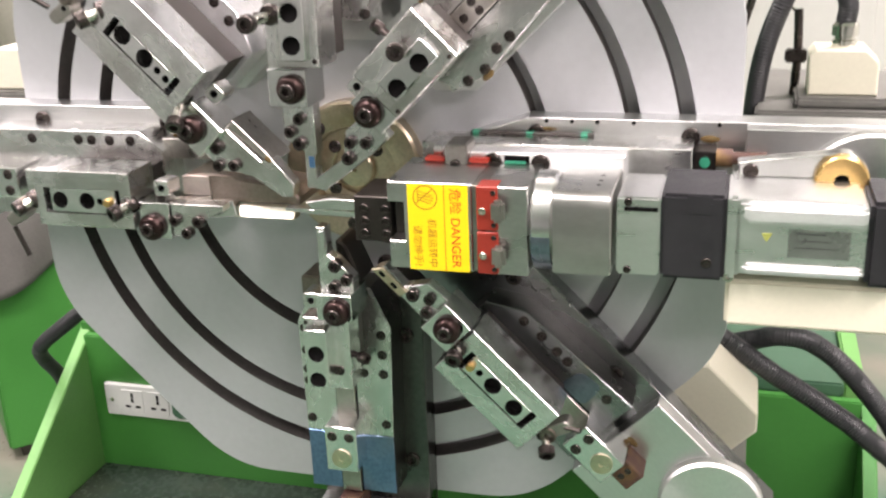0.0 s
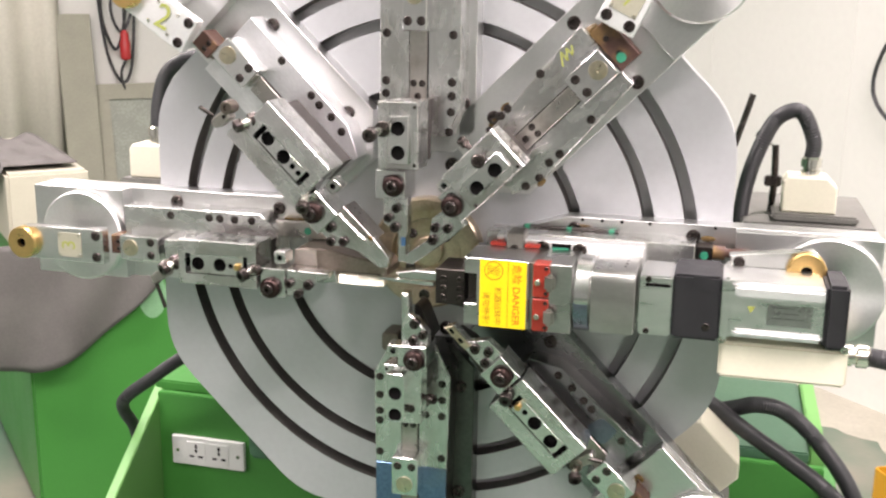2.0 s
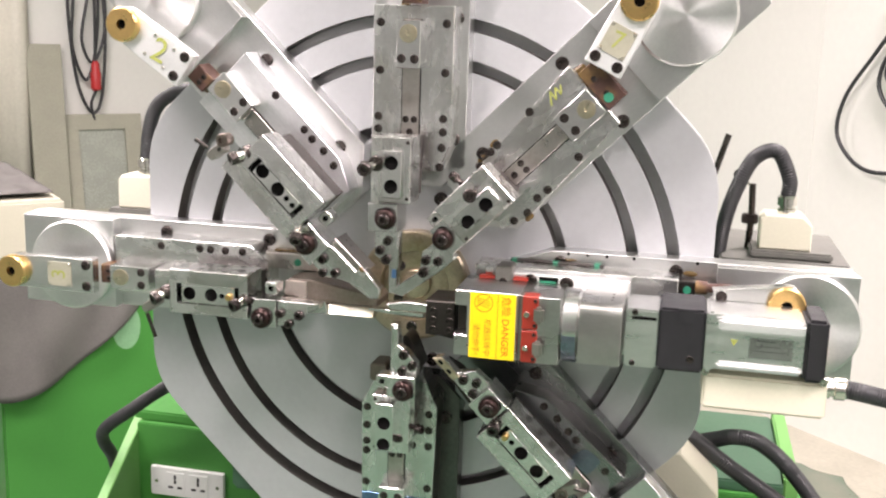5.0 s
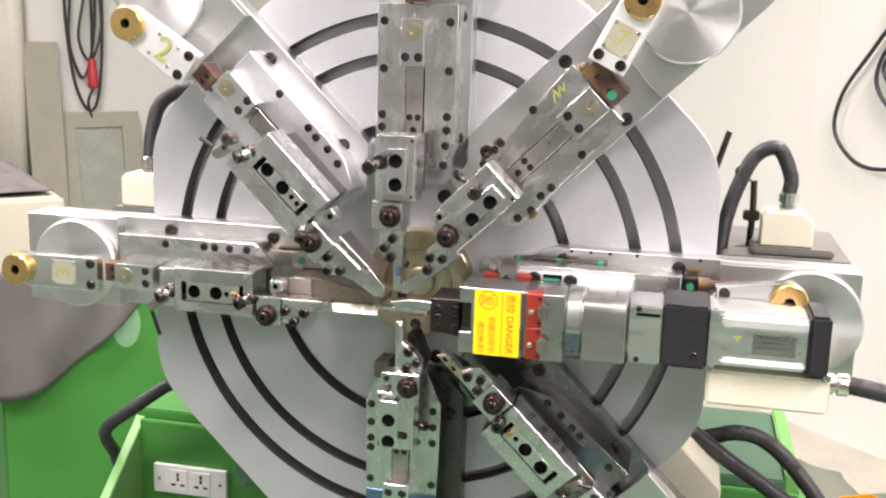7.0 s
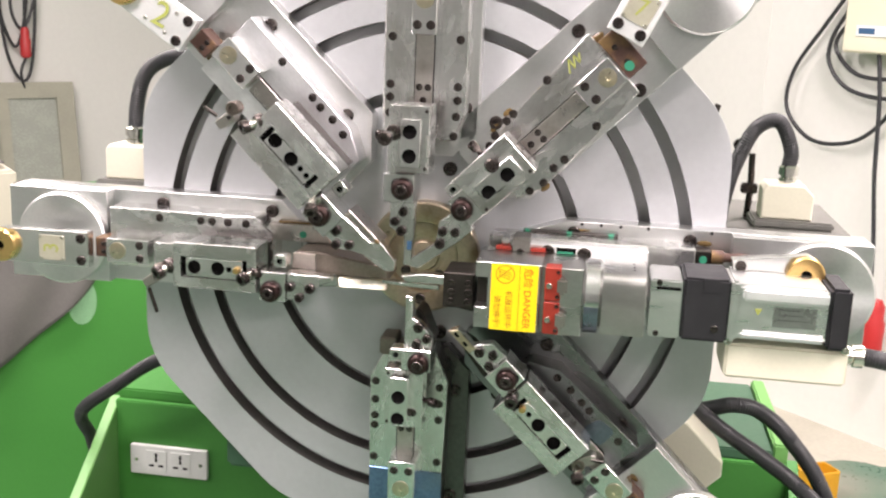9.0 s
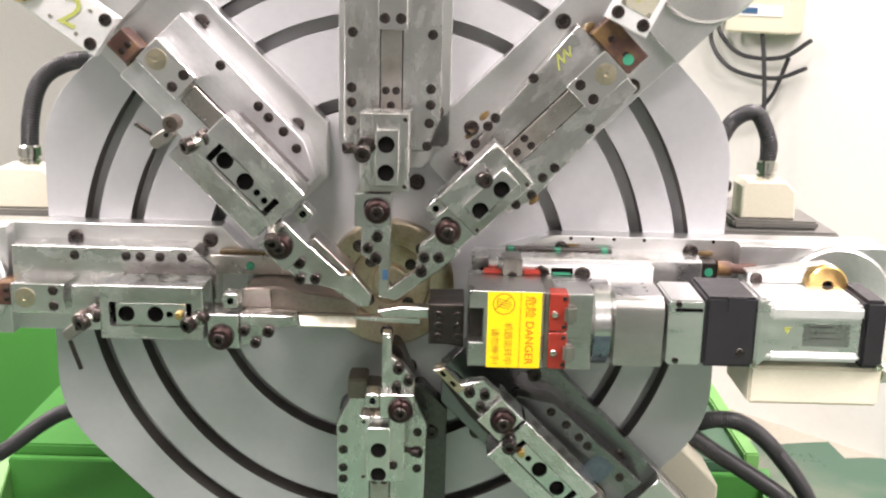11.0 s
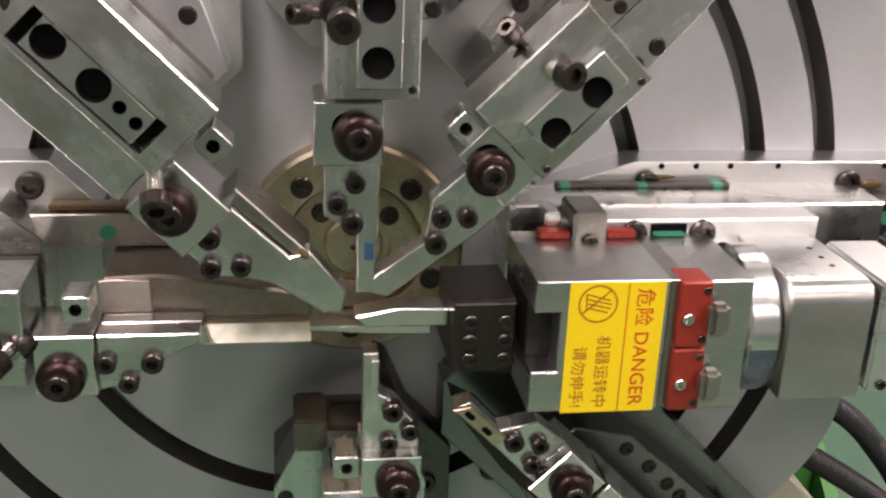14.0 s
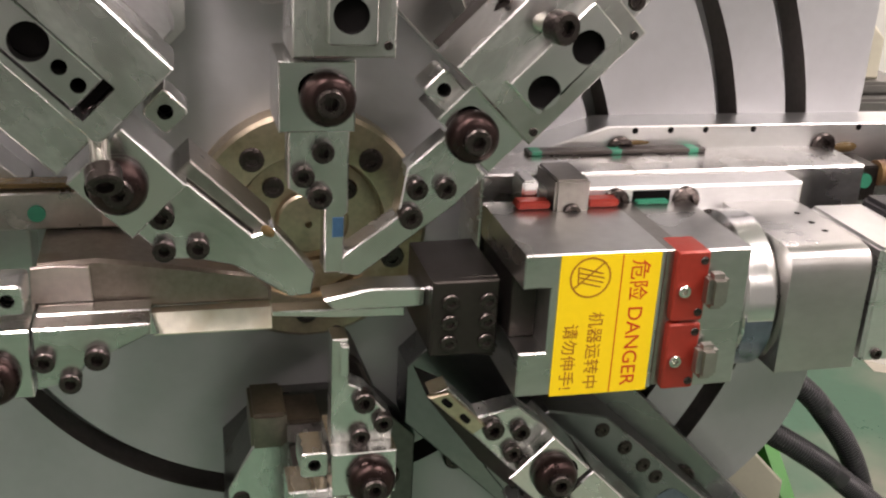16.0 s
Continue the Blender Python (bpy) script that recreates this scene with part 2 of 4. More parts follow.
def prism(poly, w0, w1, holes=(), c=0.0008, bm=None):
    """A plate of that outline from w0 to w1, its upper edge chamfered by c, with openings (outlines) right through."""
    bm = bm or bmesh.new()
    if area2(poly) < 0:
        poly = poly[::-1]
    lo = [bm.verts.new((x, y, w0)) for x, y in poly]
    mid = [bm.verts.new((x, y, w1 - c)) for x, y in poly]
    top = [bm.verts.new((x, y, w1)) for x, y in inset(poly, c)]
    n = len(poly)
    for i in range(n):
        j = (i + 1) % n
        bm.faces.new((lo[i], lo[j], mid[j], mid[i]))
        bm.faces.new((mid[i], mid[j], top[j], top[i]))
    if not holes:
        bm.faces.new(top)
        bm.faces.new(lo[::-1])
        return bm
    edges = [bm.edges.get((top[i], top[(i + 1) % n])) for i in range(n)]
    for h in holes:
        if area2(h) < 0:
            h = h[::-1]
        ht = [bm.verts.new((x, y, w1)) for x, y in h]
        hb = [bm.verts.new((x, y, w0)) for x, y in h]
        k = len(h)
        for i in range(k):
            j = (i + 1) % k
            bm.faces.new((ht[i], ht[j], hb[j], hb[i]))
            edges.append(bm.edges.get((ht[i], ht[j])))
    bmesh.ops.triangle_fill(bm, use_beauty=True, use_dissolve=False, edges=edges, normal=(0, 0, 1))
    bm.faces.new(lo[::-1])
    return bm


def lathe(profile, n=20, bm=None, m=None):
    """Rings of (radius, height) turned round the z axis; a radius of 0 closes an end."""
    bm = bm or bmesh.new()
    m = m or Matrix()
    rings = []
    for r, z in profile:
        if r <= 0:
            rings.append([bm.verts.new(m @ Vector((0, 0, z)))])
        else:
            rings.append([bm.verts.new(m @ Vector((r * math.cos(2 * math.pi * i / n), r * math.sin(2 * math.pi * i / n), z))) for i in range(n)])
    for a, b in zip(rings, rings[1:]):
        for i in range(n):
            j = (i + 1) % n
            if len(a) == 1:
                bm.faces.new((a[0], b[i], b[j]))
            elif len(b) == 1:
                bm.faces.new((a[i], a[j], b[0]))
            else:
                bm.faces.new((a[i], a[j], b[j], b[i]))
    return bm


def box(x0, x1, y0, y1, z0, z1, c=0.001, bm=None):
    """A block with all its edges slightly broken."""
    bm = bm or bmesh.new()
    made = bmesh.ops.create_cube(bm, size=1.0, matrix=Matrix.LocRotScale(((x0 + x1) / 2, (y0 + y1) / 2, (z0 + z1) / 2), None, (abs(x1 - x0), abs(y1 - y0), abs(z1 - z0))))
    if c > 0:
        es = list({e for v in made["verts"] for e in v.link_edges})
        bmesh.ops.bevel(bm, geom=es, offset=c, segments=2, affect="EDGES")
    return bm


def tube(points, r, bm=None, ribs=0.0, pitch=0.006, n=10, closed=False):
    """A hose along a smooth line through the points; ribs: the height of its rings."""
    bm = bm or bmesh.new()
    pts = [Vector(p) for p in points]
    ext = [pts[0] * 2 - pts[1]] + pts + [pts[-1] * 2 - pts[-2]]
    line = []
    for i in range(1, len(ext) - 2):
        p0, p1, p2, p3 = ext[i - 1 : i + 3]
        k = max(4, int((p2 - p1).length / (pitch if ribs else max(r * 1.2, 0.006))))
        for j in range(k):
            t = j / k
            line.append(0.5 * (2 * p1 + (p2 - p0) * t + (2 * p0 - 5 * p1 + 4 * p2 - p3) * t * t + (3 * p1 - p0 - 3 * p2 + p3) * t**3))
    line.append(pts[-1])
    side, rings = None, []
    for i, p in enumerate(line):
        d = (line[min(i + 1, len(line) - 1)] - line[max(i - 1, 0)]).normalized()
        if side is None:
            side = d.cross(Vector((0.3, 0.2, 1))).normalized()
        side = (side - d * side.dot(d)).normalized()
        up = d.cross(side)
        for rr, off in ((r, 0), (r - ribs, pitch * 0.45)) if ribs else ((r, 0),):
            q = p + d * off
            rings.append([bm.verts.new(q + side * rr * math.cos(2 * math.pi * k / n) + up * rr * math.sin(2 * math.pi * k / n)) for k in range(n)])
    for a, b in zip(rings, rings[1:]):
        for k in range(n):
            bm.faces.new((a[k], a[(k + 1) % n], b[(k + 1) % n], b[k]))
    bm.faces.new(rings[0][::-1])
    bm.faces.new(rings[-1])
    return bm


def mesh_of(name, bm, mat, angle=35):
    me = bpy.data.meshes.new(name)
    bmesh.ops.recalc_face_normals(bm, faces=bm.faces)
    bm.to_mesh(me)
    bm.free()
    me.materials.append(mat)
    me.polygons.foreach_set("use_smooth", [True] * len(me.polygons))
    me.set_sharp_from_angle(angle=radians(angle))
    return me


def part(name, bm, mat, parent, label="", m=None):
    ob = new(name, bm if isinstance(bm, bpy.types.Mesh) else mesh_of(name, bm, mat))
    ob.parent = parent
    if m is not None:
        ob.matrix_basis = m
    return tagged(ob, label)


def thing(name, m, label, category, group="", kind=""):
    ob = new(name)
    ob.empty_display_size = 0.05
    ob.matrix_basis = m
    return tagged(ob, label, category, group, kind)


def solid(name, bm, mat, label, category, group="", kind="", m=None):
    ob = new(name, mesh_of(name, bm, mat))
    if m is not None:
        ob.matrix_basis = m
    return tagged(ob, label, category, group, kind)


def letters(name, text, size, mat, parent, m, label=""):
    """Writing as a thin mesh."""
    cu = bpy.data.curves.new(name, "FONT")
    cu.body, cu.size, cu.extrude, cu.align_x, cu.align_y = text, size, 0.0001, "CENTER", "CENTER"
    tmp = new(name, cu)
    dg = bpy.context.evaluated_depsgraph_get()
    me = bpy.data.meshes.new_from_object(tmp.evaluated_get(dg))
    bpy.data.objects.remove(tmp)
    me.materials.clear()
    me.materials.append(mat)
    return part(name, me, mat, parent, label, m)


BOLTS = {}


def bolt(parent, u, v, w, r, height=None, mat=None, name="bolt"):
    """A socket head cap screw whose top lies at w + height."""
    mat = mat or BLACK
    h = r * 0.9 if height is None else height
    key = (round(r, 5), round(h, 5), mat.name)
    if key not in BOLTS:
        BOLTS[key] = mesh_of("bolt", lathe([(0, max(h - r * 0.75, 0.0003)), (r * 0.5, max(h - r * 0.75, 0.0003)), (r * 0.5, h), (r * 0.86, h), (r, h - r * 0.14), (r, -0.004)], 16), mat)
    return part(name, BOLTS[key], mat, parent, "", Matrix.Translation((u, v, w)))


def sunk(parent, u, v, w, r, mat=None):
    """A cap screw sunk in its counterbore: the dark rim and the socket."""
    key = ("sunk", round(r, 5))
    if key not in BOLTS:
        BOLTS[key] = mesh_of("bolt", lathe([(0, 0.0002), (r * 0.42, 0.0002), (r * 0.46, 0.0013), (r * 0.84, 0.0013), (r * 0.9, 0.0006), (r, 0.0004), (r * 1.06, 0.0004), (r * 1.06, -0.002)], 16), BLACK)
    return part("bolt", BOLTS[key], BLACK, parent, "", Matrix.Translation((u, v, w)))


# ---------------------------------------------------------------- the room
S2 = math.sqrt(0.5)
ROOM = [(-1.925, 5.525), (6.56, -2.96), (0.196, -9.32), (-8.29, -0.84)]
solid("floor", prism([(x, y) for x, y in ROOM], -0.1, 0.0, c=0.0), FLOORM, "worn green painted workshop floor", "floor", kind="structure")
solid("ceiling", prism([(x, y) for x, y in ROOM], CEIL, CEIL + 0.1, c=0.0), CEILM, "plain white workshop ceiling", "ceiling", kind="structure")
for i, nm in enumerate(("wall_north", "wall_east", "wall_south", "wall_west")):
    a, b = Vector(ROOM[i]), Vector(ROOM[(i + 1) % 4])
    d = (b - a).normalized()
    o = Vector((-d.y, d.x)) * 0.12
    solid(nm, prism([tuple(a), tuple(b), tuple(b + o), tuple(a + o)], -0.1, CEIL + 0.1, c=0.0), WALLM if i in (0, 3) else WALLM2, "off-white painted wall panel" if i in (0, 3) else "plain pale grey painted wall", "wall", kind="structure")
WALL_R = Matrix.Translation((1.8, 1.8, 0)) @ Matrix.Rotation(radians(-45), 4, "Z")  # x along the right wall, -y into the room
WALL_L = Matrix.Translation((-3.1, 4.35, 0)) @ Matrix.Rotation(radians(45), 4, "Z")

rag = random.Random(7)
edge = [(x / 100, 0.0) for x in (-220, 20)]
for k in range(49):
    x = 0.20 - 2.40 * k / 48
    d = 0.26 if x < -0.80 else 0.26 - 0.24 * min(1.0, (x + 0.80) / 0.25)
    edge.append((x, -d - 0.05 * math.sin(k * 1.3) * math.sin(k * 0.37) - rag.uniform(0, 0.035)))
solid("floor_patch", prism(edge, 0.0, 0.0015, c=0.0001), CONCRETE, "pale worn strip of floor along the wall", "floor", kind="structure", m=WALL_R)

for i, (x, y) in enumerate(LAMPS):
    f = thing("ceiling_light", Matrix.Translation((x, y, CEIL)) @ Matrix.Rotation(radians(45), 4, "Z"), "white twin tube ceiling light fixture", "lamp", "ceiling lights")
    part("housing", box(-0.65, 0.65, -0.12, 0.12, -0.06, 0.0, 0.004), WHITEP, f)
    for s in (-0.05, 0.05):
        part("tube", lathe([(0, -0.6), (0.014, -0.6), (0.014, 0.6), (0, 0.6)], 10), LAMPM, f, "glowing tube", Matrix.Translation((0, s, -0.08)) @ Matrix.Rotation(radians(90), 4, "Y"))
    li = bpy.data.lights.new("tube_light", "AREA")
    li.shape, li.size, li.size_y, li.energy, li.color = "RECTANGLE", 1.3, 0.25, LAMP_POWER, (1.0, 0.975, 0.955)
    lo = new("tube_light", li)
    lo.matrix_basis = Matrix.Translation((x, y, CEIL - 0.11)) @ Matrix.Rotation(radians(45), 4, "Z")

# ---------------------------------------------------------------- the machine
ZC = 1.143
machine = thing("spring_forming_machine", Matrix.Translation((0, 0, 0)), "green spring forming machine with a slotted round grey face plate", "machine")

# face plate: an eight-sided plate with rounded corners and rings of slots, cut through
oct_ = []
for k in range(8):
    a0, a1 = k * 45, (k + 1) * 45
    d0, d1 = (0.40 if k % 2 == 0 else 0.416), (0.416 if k % 2 == 0 else 0.40)
    n0, n1 = Vector((math.cos(radians(a0)), math.sin(radians(a0)))), Vector((math.cos(radians(a1)), math.sin(radians(a1))))
    det = n0.x * n1.y - n0.y * n1.x
    oct_.append(((d0 * n1.y - d1 * n0.y) / det, (n0.x * d1 - n1.x * d0) / det))
outline = rounded(oct_, 0.055, 6)


def arc_slot(r, width, a0, a1, n=18):
    out = []
    for s, rr in ((1, r + width / 2), (-1, r - width / 2)):
        rng = range(n + 1) if s > 0 else range(n, -1, -1)
        out += [(rr * math.cos(radians(a0 + (a1 - a0) * i / n)), rr * math.sin(radians(a0 + (a1 - a0) * i / n))) for i in rng]
    return out


slots = []
for r, wd in ((0.354, 0.0165), (0.3015, 0.0155), (0.209, 0.0155)):
    for k in range(8):
        if k == 4 or k == 5:
            continue
        g = math.degrees(0.03 / r)
        slots.append(arc_slot(r, wd, k * 45 + g, k * 45 + 45 - g))
    g = math.degrees(0.03 / r)
    slots.append(arc_slot(r, wd, 180 + g, 270 - g, 30))
bm = prism(outline, 0.0, 0.028, slots, 0.0007)
TOW = Matrix(((1, 0, 0, 0), (0, 0, -1, 0), (0, 1, 0, 0), (0, 0, 0, 1)))  # local x, y, z -> world x, z, -y
bm.normal_update()
# slot walls take the darker colour, shade painted onto the plate's inner faces
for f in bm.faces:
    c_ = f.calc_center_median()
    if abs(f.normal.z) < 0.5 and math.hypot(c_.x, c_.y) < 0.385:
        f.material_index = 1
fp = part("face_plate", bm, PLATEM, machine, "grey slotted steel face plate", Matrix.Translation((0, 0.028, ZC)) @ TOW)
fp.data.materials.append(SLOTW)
# added disc, its dark colour gives the slots their shaded depth
part("slot_backing", prism(circle(0, 0, 0.385, 64), 0.0, 0.01, c=0.0), DARKM, machine, "backing coloured dark for the shade in the slots", Matrix.Translation((0, 0.0385, ZC)) @ TOW)
hub = part("hub", lathe([(0.0, 0.005), (0.026, 0.005), (0.0265, 0.010), (0.028, 0.0105), (0.0455, 0.0105), (0.046, 0.0075), (0.0475, 0.0075), (0.0485, 0.0195), (0.05, 0.02), (0.0735, 0.02), (0.076, 0.0175), (0.076, -0.005)], 48), BRONZE, machine, "oil-stained bronze-coloured wire guide flange", Matrix.Translation((0.005, 0, 1.137)) @ TOW)
part("quill", lathe([(0, 0.006), (0.0022, 0.006), (0.0024, 0.0135), (0.019, 0.0125), (0.0205, 0.011), (0.021, 0.004)], 28), BRONZE, hub, "flat round wire outlet")
for a in (49, 128, 202, 268, 338):
    bolt(hub, 0.058 * math.cos(radians(a)), 0.058 * math.sin(radians(a)), 0.02, 0.0078, 0.002)
for a in (42, 132, 222, 312):
    bolt(hub, 0.033 * math.cos(radians(a)), 0.033 * math.sin(radians(a)), 0.0105, 0.0070, 0.002)
for x, z in ((0.035, 1.257), (0.030, 1.029), (0.115, 0.947)):
    bolt(machine, 0, 0, 0, 0.0095, 0.006).matrix_basis = Matrix.Translation((x, 0, z)) @ TOW

# body behind the plate, the base and the chip tray
part("body", box(-0.30, 0.30, 0.05, 0.64, 0.767, 1.38, 0.006), SAGE, machine, "pale green machine body")
part("body_shoulder", box(-0.36, -0.301, 0.32, 0.62, 0.77, 1.17, 0.006), SAGE, machine)
part("base_top", box(-0.62, -0.302, 0.327, 0.66, 0.745, 0.765, 0.003), GREENM, machine)
part("base_top", box(-0.30, 0.552, 0.327, 0.66, 0.745, 0.765, 0.003), SAGE, machine)
part("base_lip", box(0.5525, 0.577, 0.334, 0.66, 0.70, 0.775, 0.003), LIME, machine, "bright green folded edge")
part("back_panel", box(-0.605, 0.575, 0.31, 0.325, 0.30, 0.748, 0.002), GREENM, machine, "green sheet metal back panel of the chip tray")
part("base_box", box(-0.60, 0.55, 0.328, 0.655, 0.02, 0.742, 0.004), GREENM, machine)
side = [(0.33, 0.30), (0.33, 0.752), (0.10, 0.575), (-0.25, 0.50), (-0.25, 0.30)]
for x, nm in ((-0.62, "side_panel"), (0.575, "side_panel")):
    bm = prism(side, 0.0, 0.018, c=0.002)
    part(nm, bm, LIME if x < 0 else GREENM, machine, "green sloping side panel of the tray", Matrix(((0, 0, 1, x), (1, 0, 0, 0), (0, 1, 0, 0), (0, 0, 0, 1))))
part("tray_floor", box(-0.60, 0.574, -0.25, 0.309, 0.50, 0.515, 0.002), TRAYM, machine, "dark oily chip tray")
part("front_panel", box(-0.60, 0.574, -0.268, -0.252, 0.02, 0.52, 0.003), GREENM, machine)
part("tray_lip", box(-0.60, 0.574, -0.25, 0.31, 0.02, 0.498, 0.003), GREENM, machine)

# twin socket outlet on the back panel
sock = thing("socket_outlet", Matrix.Translation((-0.5015, 0.309, 0.641)) @ Matrix.Rotation(radians(90), 4, "X"), "white twin universal mains socket on the green panel", "socket")
part("plate", prism(rounded(rect(-0.073, 0.073, -0.028, 0.028), 0.003, 2), 0.0, 0.008, c=0.0015), WHITEP, sock)
for cx in (-0.023, 0.023):
    mod = part("insert", prism(rounded(rect(cx - 0.019, cx + 0.019, -0.02, 0.02), 0.002, 2), 0.008, 0.0095, c=0.0005), WHITEP, sock)
    for dx, dy, sx, sy in ((0, 0.011, 0.0022, 0.0042), (0, 0.002, 0.0022, 0.0035), (-0.009, -0.009, 0.0045, 0.002), (0.009, -0.009, 0.0045, 0.002)):
        part("contact_slot", prism(rect(cx + dx - sx, cx + dx + sx, dy - sy, dy + sy), 0.0095, 0.0099, c=0.0001), RECESS_SHADE, mod)
for cx in (-0.061, 0.061):
    bolt(sock, cx, 0, 0.0085, 0.0035, 0.001, CHROME, "screw")

# ---------------------------------------------------------------- the slides on the plate


def arm_pose(deg):
    a = radians(deg)
    c, s = math.cos(a), math.sin(a)
    return Matrix(((c, -s, 0, 0), (0, 0, -1, 0), (s, c, 0, 1.15), (0, 0, 0, 1)))


def mm(pts):
    return [(x / 1000, y / 1000) for x, y in pts]


RAIL_W, BASE_W = 0.030, 0.070


def rail(arm, lo, hi, bolts, u0=0.128, u1=0.575, taper=0.03, end=0.405, mat=None, drop=None):
    """The long bed bolted on the face plate, thicker at its outer end, which carries the crank disc."""
    side_ = 1 if bolts[0][1] > 0 else -1
    if side_ > 0:
        poly = [(u0, lo + 0.03), (u0, hi - (drop or taper)), (u0 + taper, hi), (u1, hi), (u1, lo), (u0 + 0.03, lo)]
    else:
        poly = [(u0, hi - 0.03), (u0 + 0.03, hi), (u1, hi), (u1, lo), (u0 + taper, lo), (u0, lo + taper)]
    r = part("rail", prism(poly, 0.0, RAIL_W, c=0.0008), mat or RAILM, arm, "ground steel bed bolted to the face plate")
    for u, v in bolts:
        bolt(r, u, v, RAIL_W, 0.0088, 0.004)
    part("rail_end", prism(rect(end, u1 + 0.003, lo + 0.001, hi - 0.001), RAIL_W, 0.052, c=0.0008), RAILM, r)
    return r


def crank(arm, u, v, r=0.062, w=0.052):
    d = part("crank_disc", lathe([(0, w + 0.014), (r - 0.003, w + 0.014), (r, w + 0.011), (r, w)], 48), TURNED, arm, "turned steel crank disc", Matrix.Translation((u, v, 0)))
    return d


def lever(arm, u0, v0, u1, v1, number="", halfw=0.024, w=0.092, sticker=True, bush=0.0225):
    """The connecting lever from the slide's end to the brass bush on the crank pin."""
    d = Vector((u1 - u0, v1 - v0))
    ln = d.length
    m = Matrix.Translation((u0, v0, w)) @ Matrix.Rotation(math.atan2(d.y, d.x), 4, "Z")
    poly = [(0, -halfw), (ln * 0.35, -halfw)] + [(ln + halfw * 0.95 * math.cos(radians(a)), halfw * 0.95 * math.sin(radians(a))) for a in range(-80, 81, 16)] + [(ln * 0.35, halfw), (0, halfw)]
    lv = part("lever", prism(poly, 0.0, 0.016, c=0.0012), FROST if number in ("2", "7") else STEEL2, arm, "ground steel connecting lever", m)
    part("brass_bush", lathe([(0, 0.019), (0.006, 0.019), (0.0065, 0.026), (bush - 0.002, 0.026), (bush, 0.024), (bush, 0.014)], 28), BRASS, lv, "worn brass bush", Matrix.Translation((ln, 0, 0)))
    part("bush_bore", lathe([(0.006, 0.0), (0.006, 0.0004), (0, 0.0004)], 16), RECESS_SHADE, lv, "", Matrix.Translation((ln, 0, 0.0192)))
    for s in (-0.62, 0.62):
        bolt(lv, 0.010, halfw * s, 0.016, 0.0068, 0.002)
    if sticker:
        cx = ln * 0.42
        if number != "2":
            part("number_plate", prism(rect(cx - 0.018, cx + 0.018, -0.017, 0.017), 0.016, 0.0172, c=0.0003), NPLATE, lv, "small cream plate with a yellow mark")
        for sx in (-1, 1):
            for sy in (-1, 1):
                bolt(lv, cx + 0.0155 * sx, 0.0145 * sy, 0.0168, 0.0024, 0.0012, CHROME, "screw")
        if number:
            a = math.atan2(d.y, d.x)
            up = {"2": -3.0, "3": -1.57, "7": -1.45}[number]
            letters("number", number, 0.045 if number == "2" else 0.03, PAINTY, lv, Matrix.Translation((cx, 0, 0.0176)) @ Matrix.Rotation(up, 4, "Z"), "hand-painted yellow number")
    return lv


def coupling(arm, u0, u1, v0, v1):
    p = part("coupling_block", prism(rect(u0, u1, v0, v1), 0.052, 0.086, c=0.001), COPPER, arm, "rust-brown coupling block")
    for k in (0.3, 0.7):
        bolt(p, (u0 * 0.6 + u1 * 0.4), v0 * k + v1 * (1 - k), 0.086, 0.0036, 0.001)
    part("grease", lathe([(0, 0.003), (0.006, 0.002), (0.010, 0)], 12), GREASE, p, "amber grease", Matrix.Translation((u0, v1 + 0.004, 0.05)) @ Matrix.Diagonal((1.2, 0.6, 1, 1)))
    return p


def end_block(arm, u0, u1, v0, v1, w=0.1):
    e = part("end_block", prism(rounded(rect(u0, u1, v0, v1), 0.002, 2), BASE_W - 0.02, w, c=0.001), STEEL2, arm, "ground steel end block")
    vm = (v0 + v1) / 2
    for s in (-1, 1):
        bolt(e, u0 + 0.012, vm + s * (v1 - v0) * 0.27, w, 0.0058, 0.001)
    part("pin", lathe([(0, 0.0006), (0.0025, 0.0012), (0.0028, 0.0022), (0.0112, 0.0018), (0.0118, -0.001)], 24), PINM, e, "round pin end", Matrix.Translation((u1 - 0.016, vm, w)))
    return e


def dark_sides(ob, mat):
    """Gives the side faces of a plate a darker material than its top."""
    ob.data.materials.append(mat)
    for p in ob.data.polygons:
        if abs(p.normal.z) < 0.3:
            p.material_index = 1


def base_plate(arm, poly, bolts, groove=None, br=0.0052, mat=None, sides=None):
    """The slide's bed plate with its screws and the slide's groove."""
    mat = mat or STEEL
    b = part("slide_bed", prism(mm(poly), RAIL_W, BASE_W, c=0.001), mat, arm, "ground steel slide bed with black screws")
    if sides:
        dark_sides(b, sides)
    for u, v in mm(bolts):
        sunk(b, u, v, BASE_W, br)
    if groove:
        u0, u1, v0, v1 = (g / 1000 for g in groove)
        s = part("slide_bar", prism(rect(u0, u1, v0, v1), BASE_W - 0.01, BASE_W + 0.004, c=0.0008), SLIDEM, arm, "narrow oily slide bar")
        part("seam", prism(rect(u0, u1, v0 - 0.0016, v0 - 0.0002), BASE_W, BASE_W + 0.0006, c=0.0001), RECESS_SHADE, b)
        part("seam", prism(rect(u0, u1, v1 + 0.0002, v1 + 0.0016), BASE_W, BASE_W + 0.0006, c=0.0001), RECESS_SHADE, b)
        for du, dv in ((0.008, 0.5), (0.024, 0.25), (0.024, 0.75)):
            sunk(s, u0 + du, v0 + (v1 - v0) * dv, BASE_W + 0.004, 0.0042)
    return b


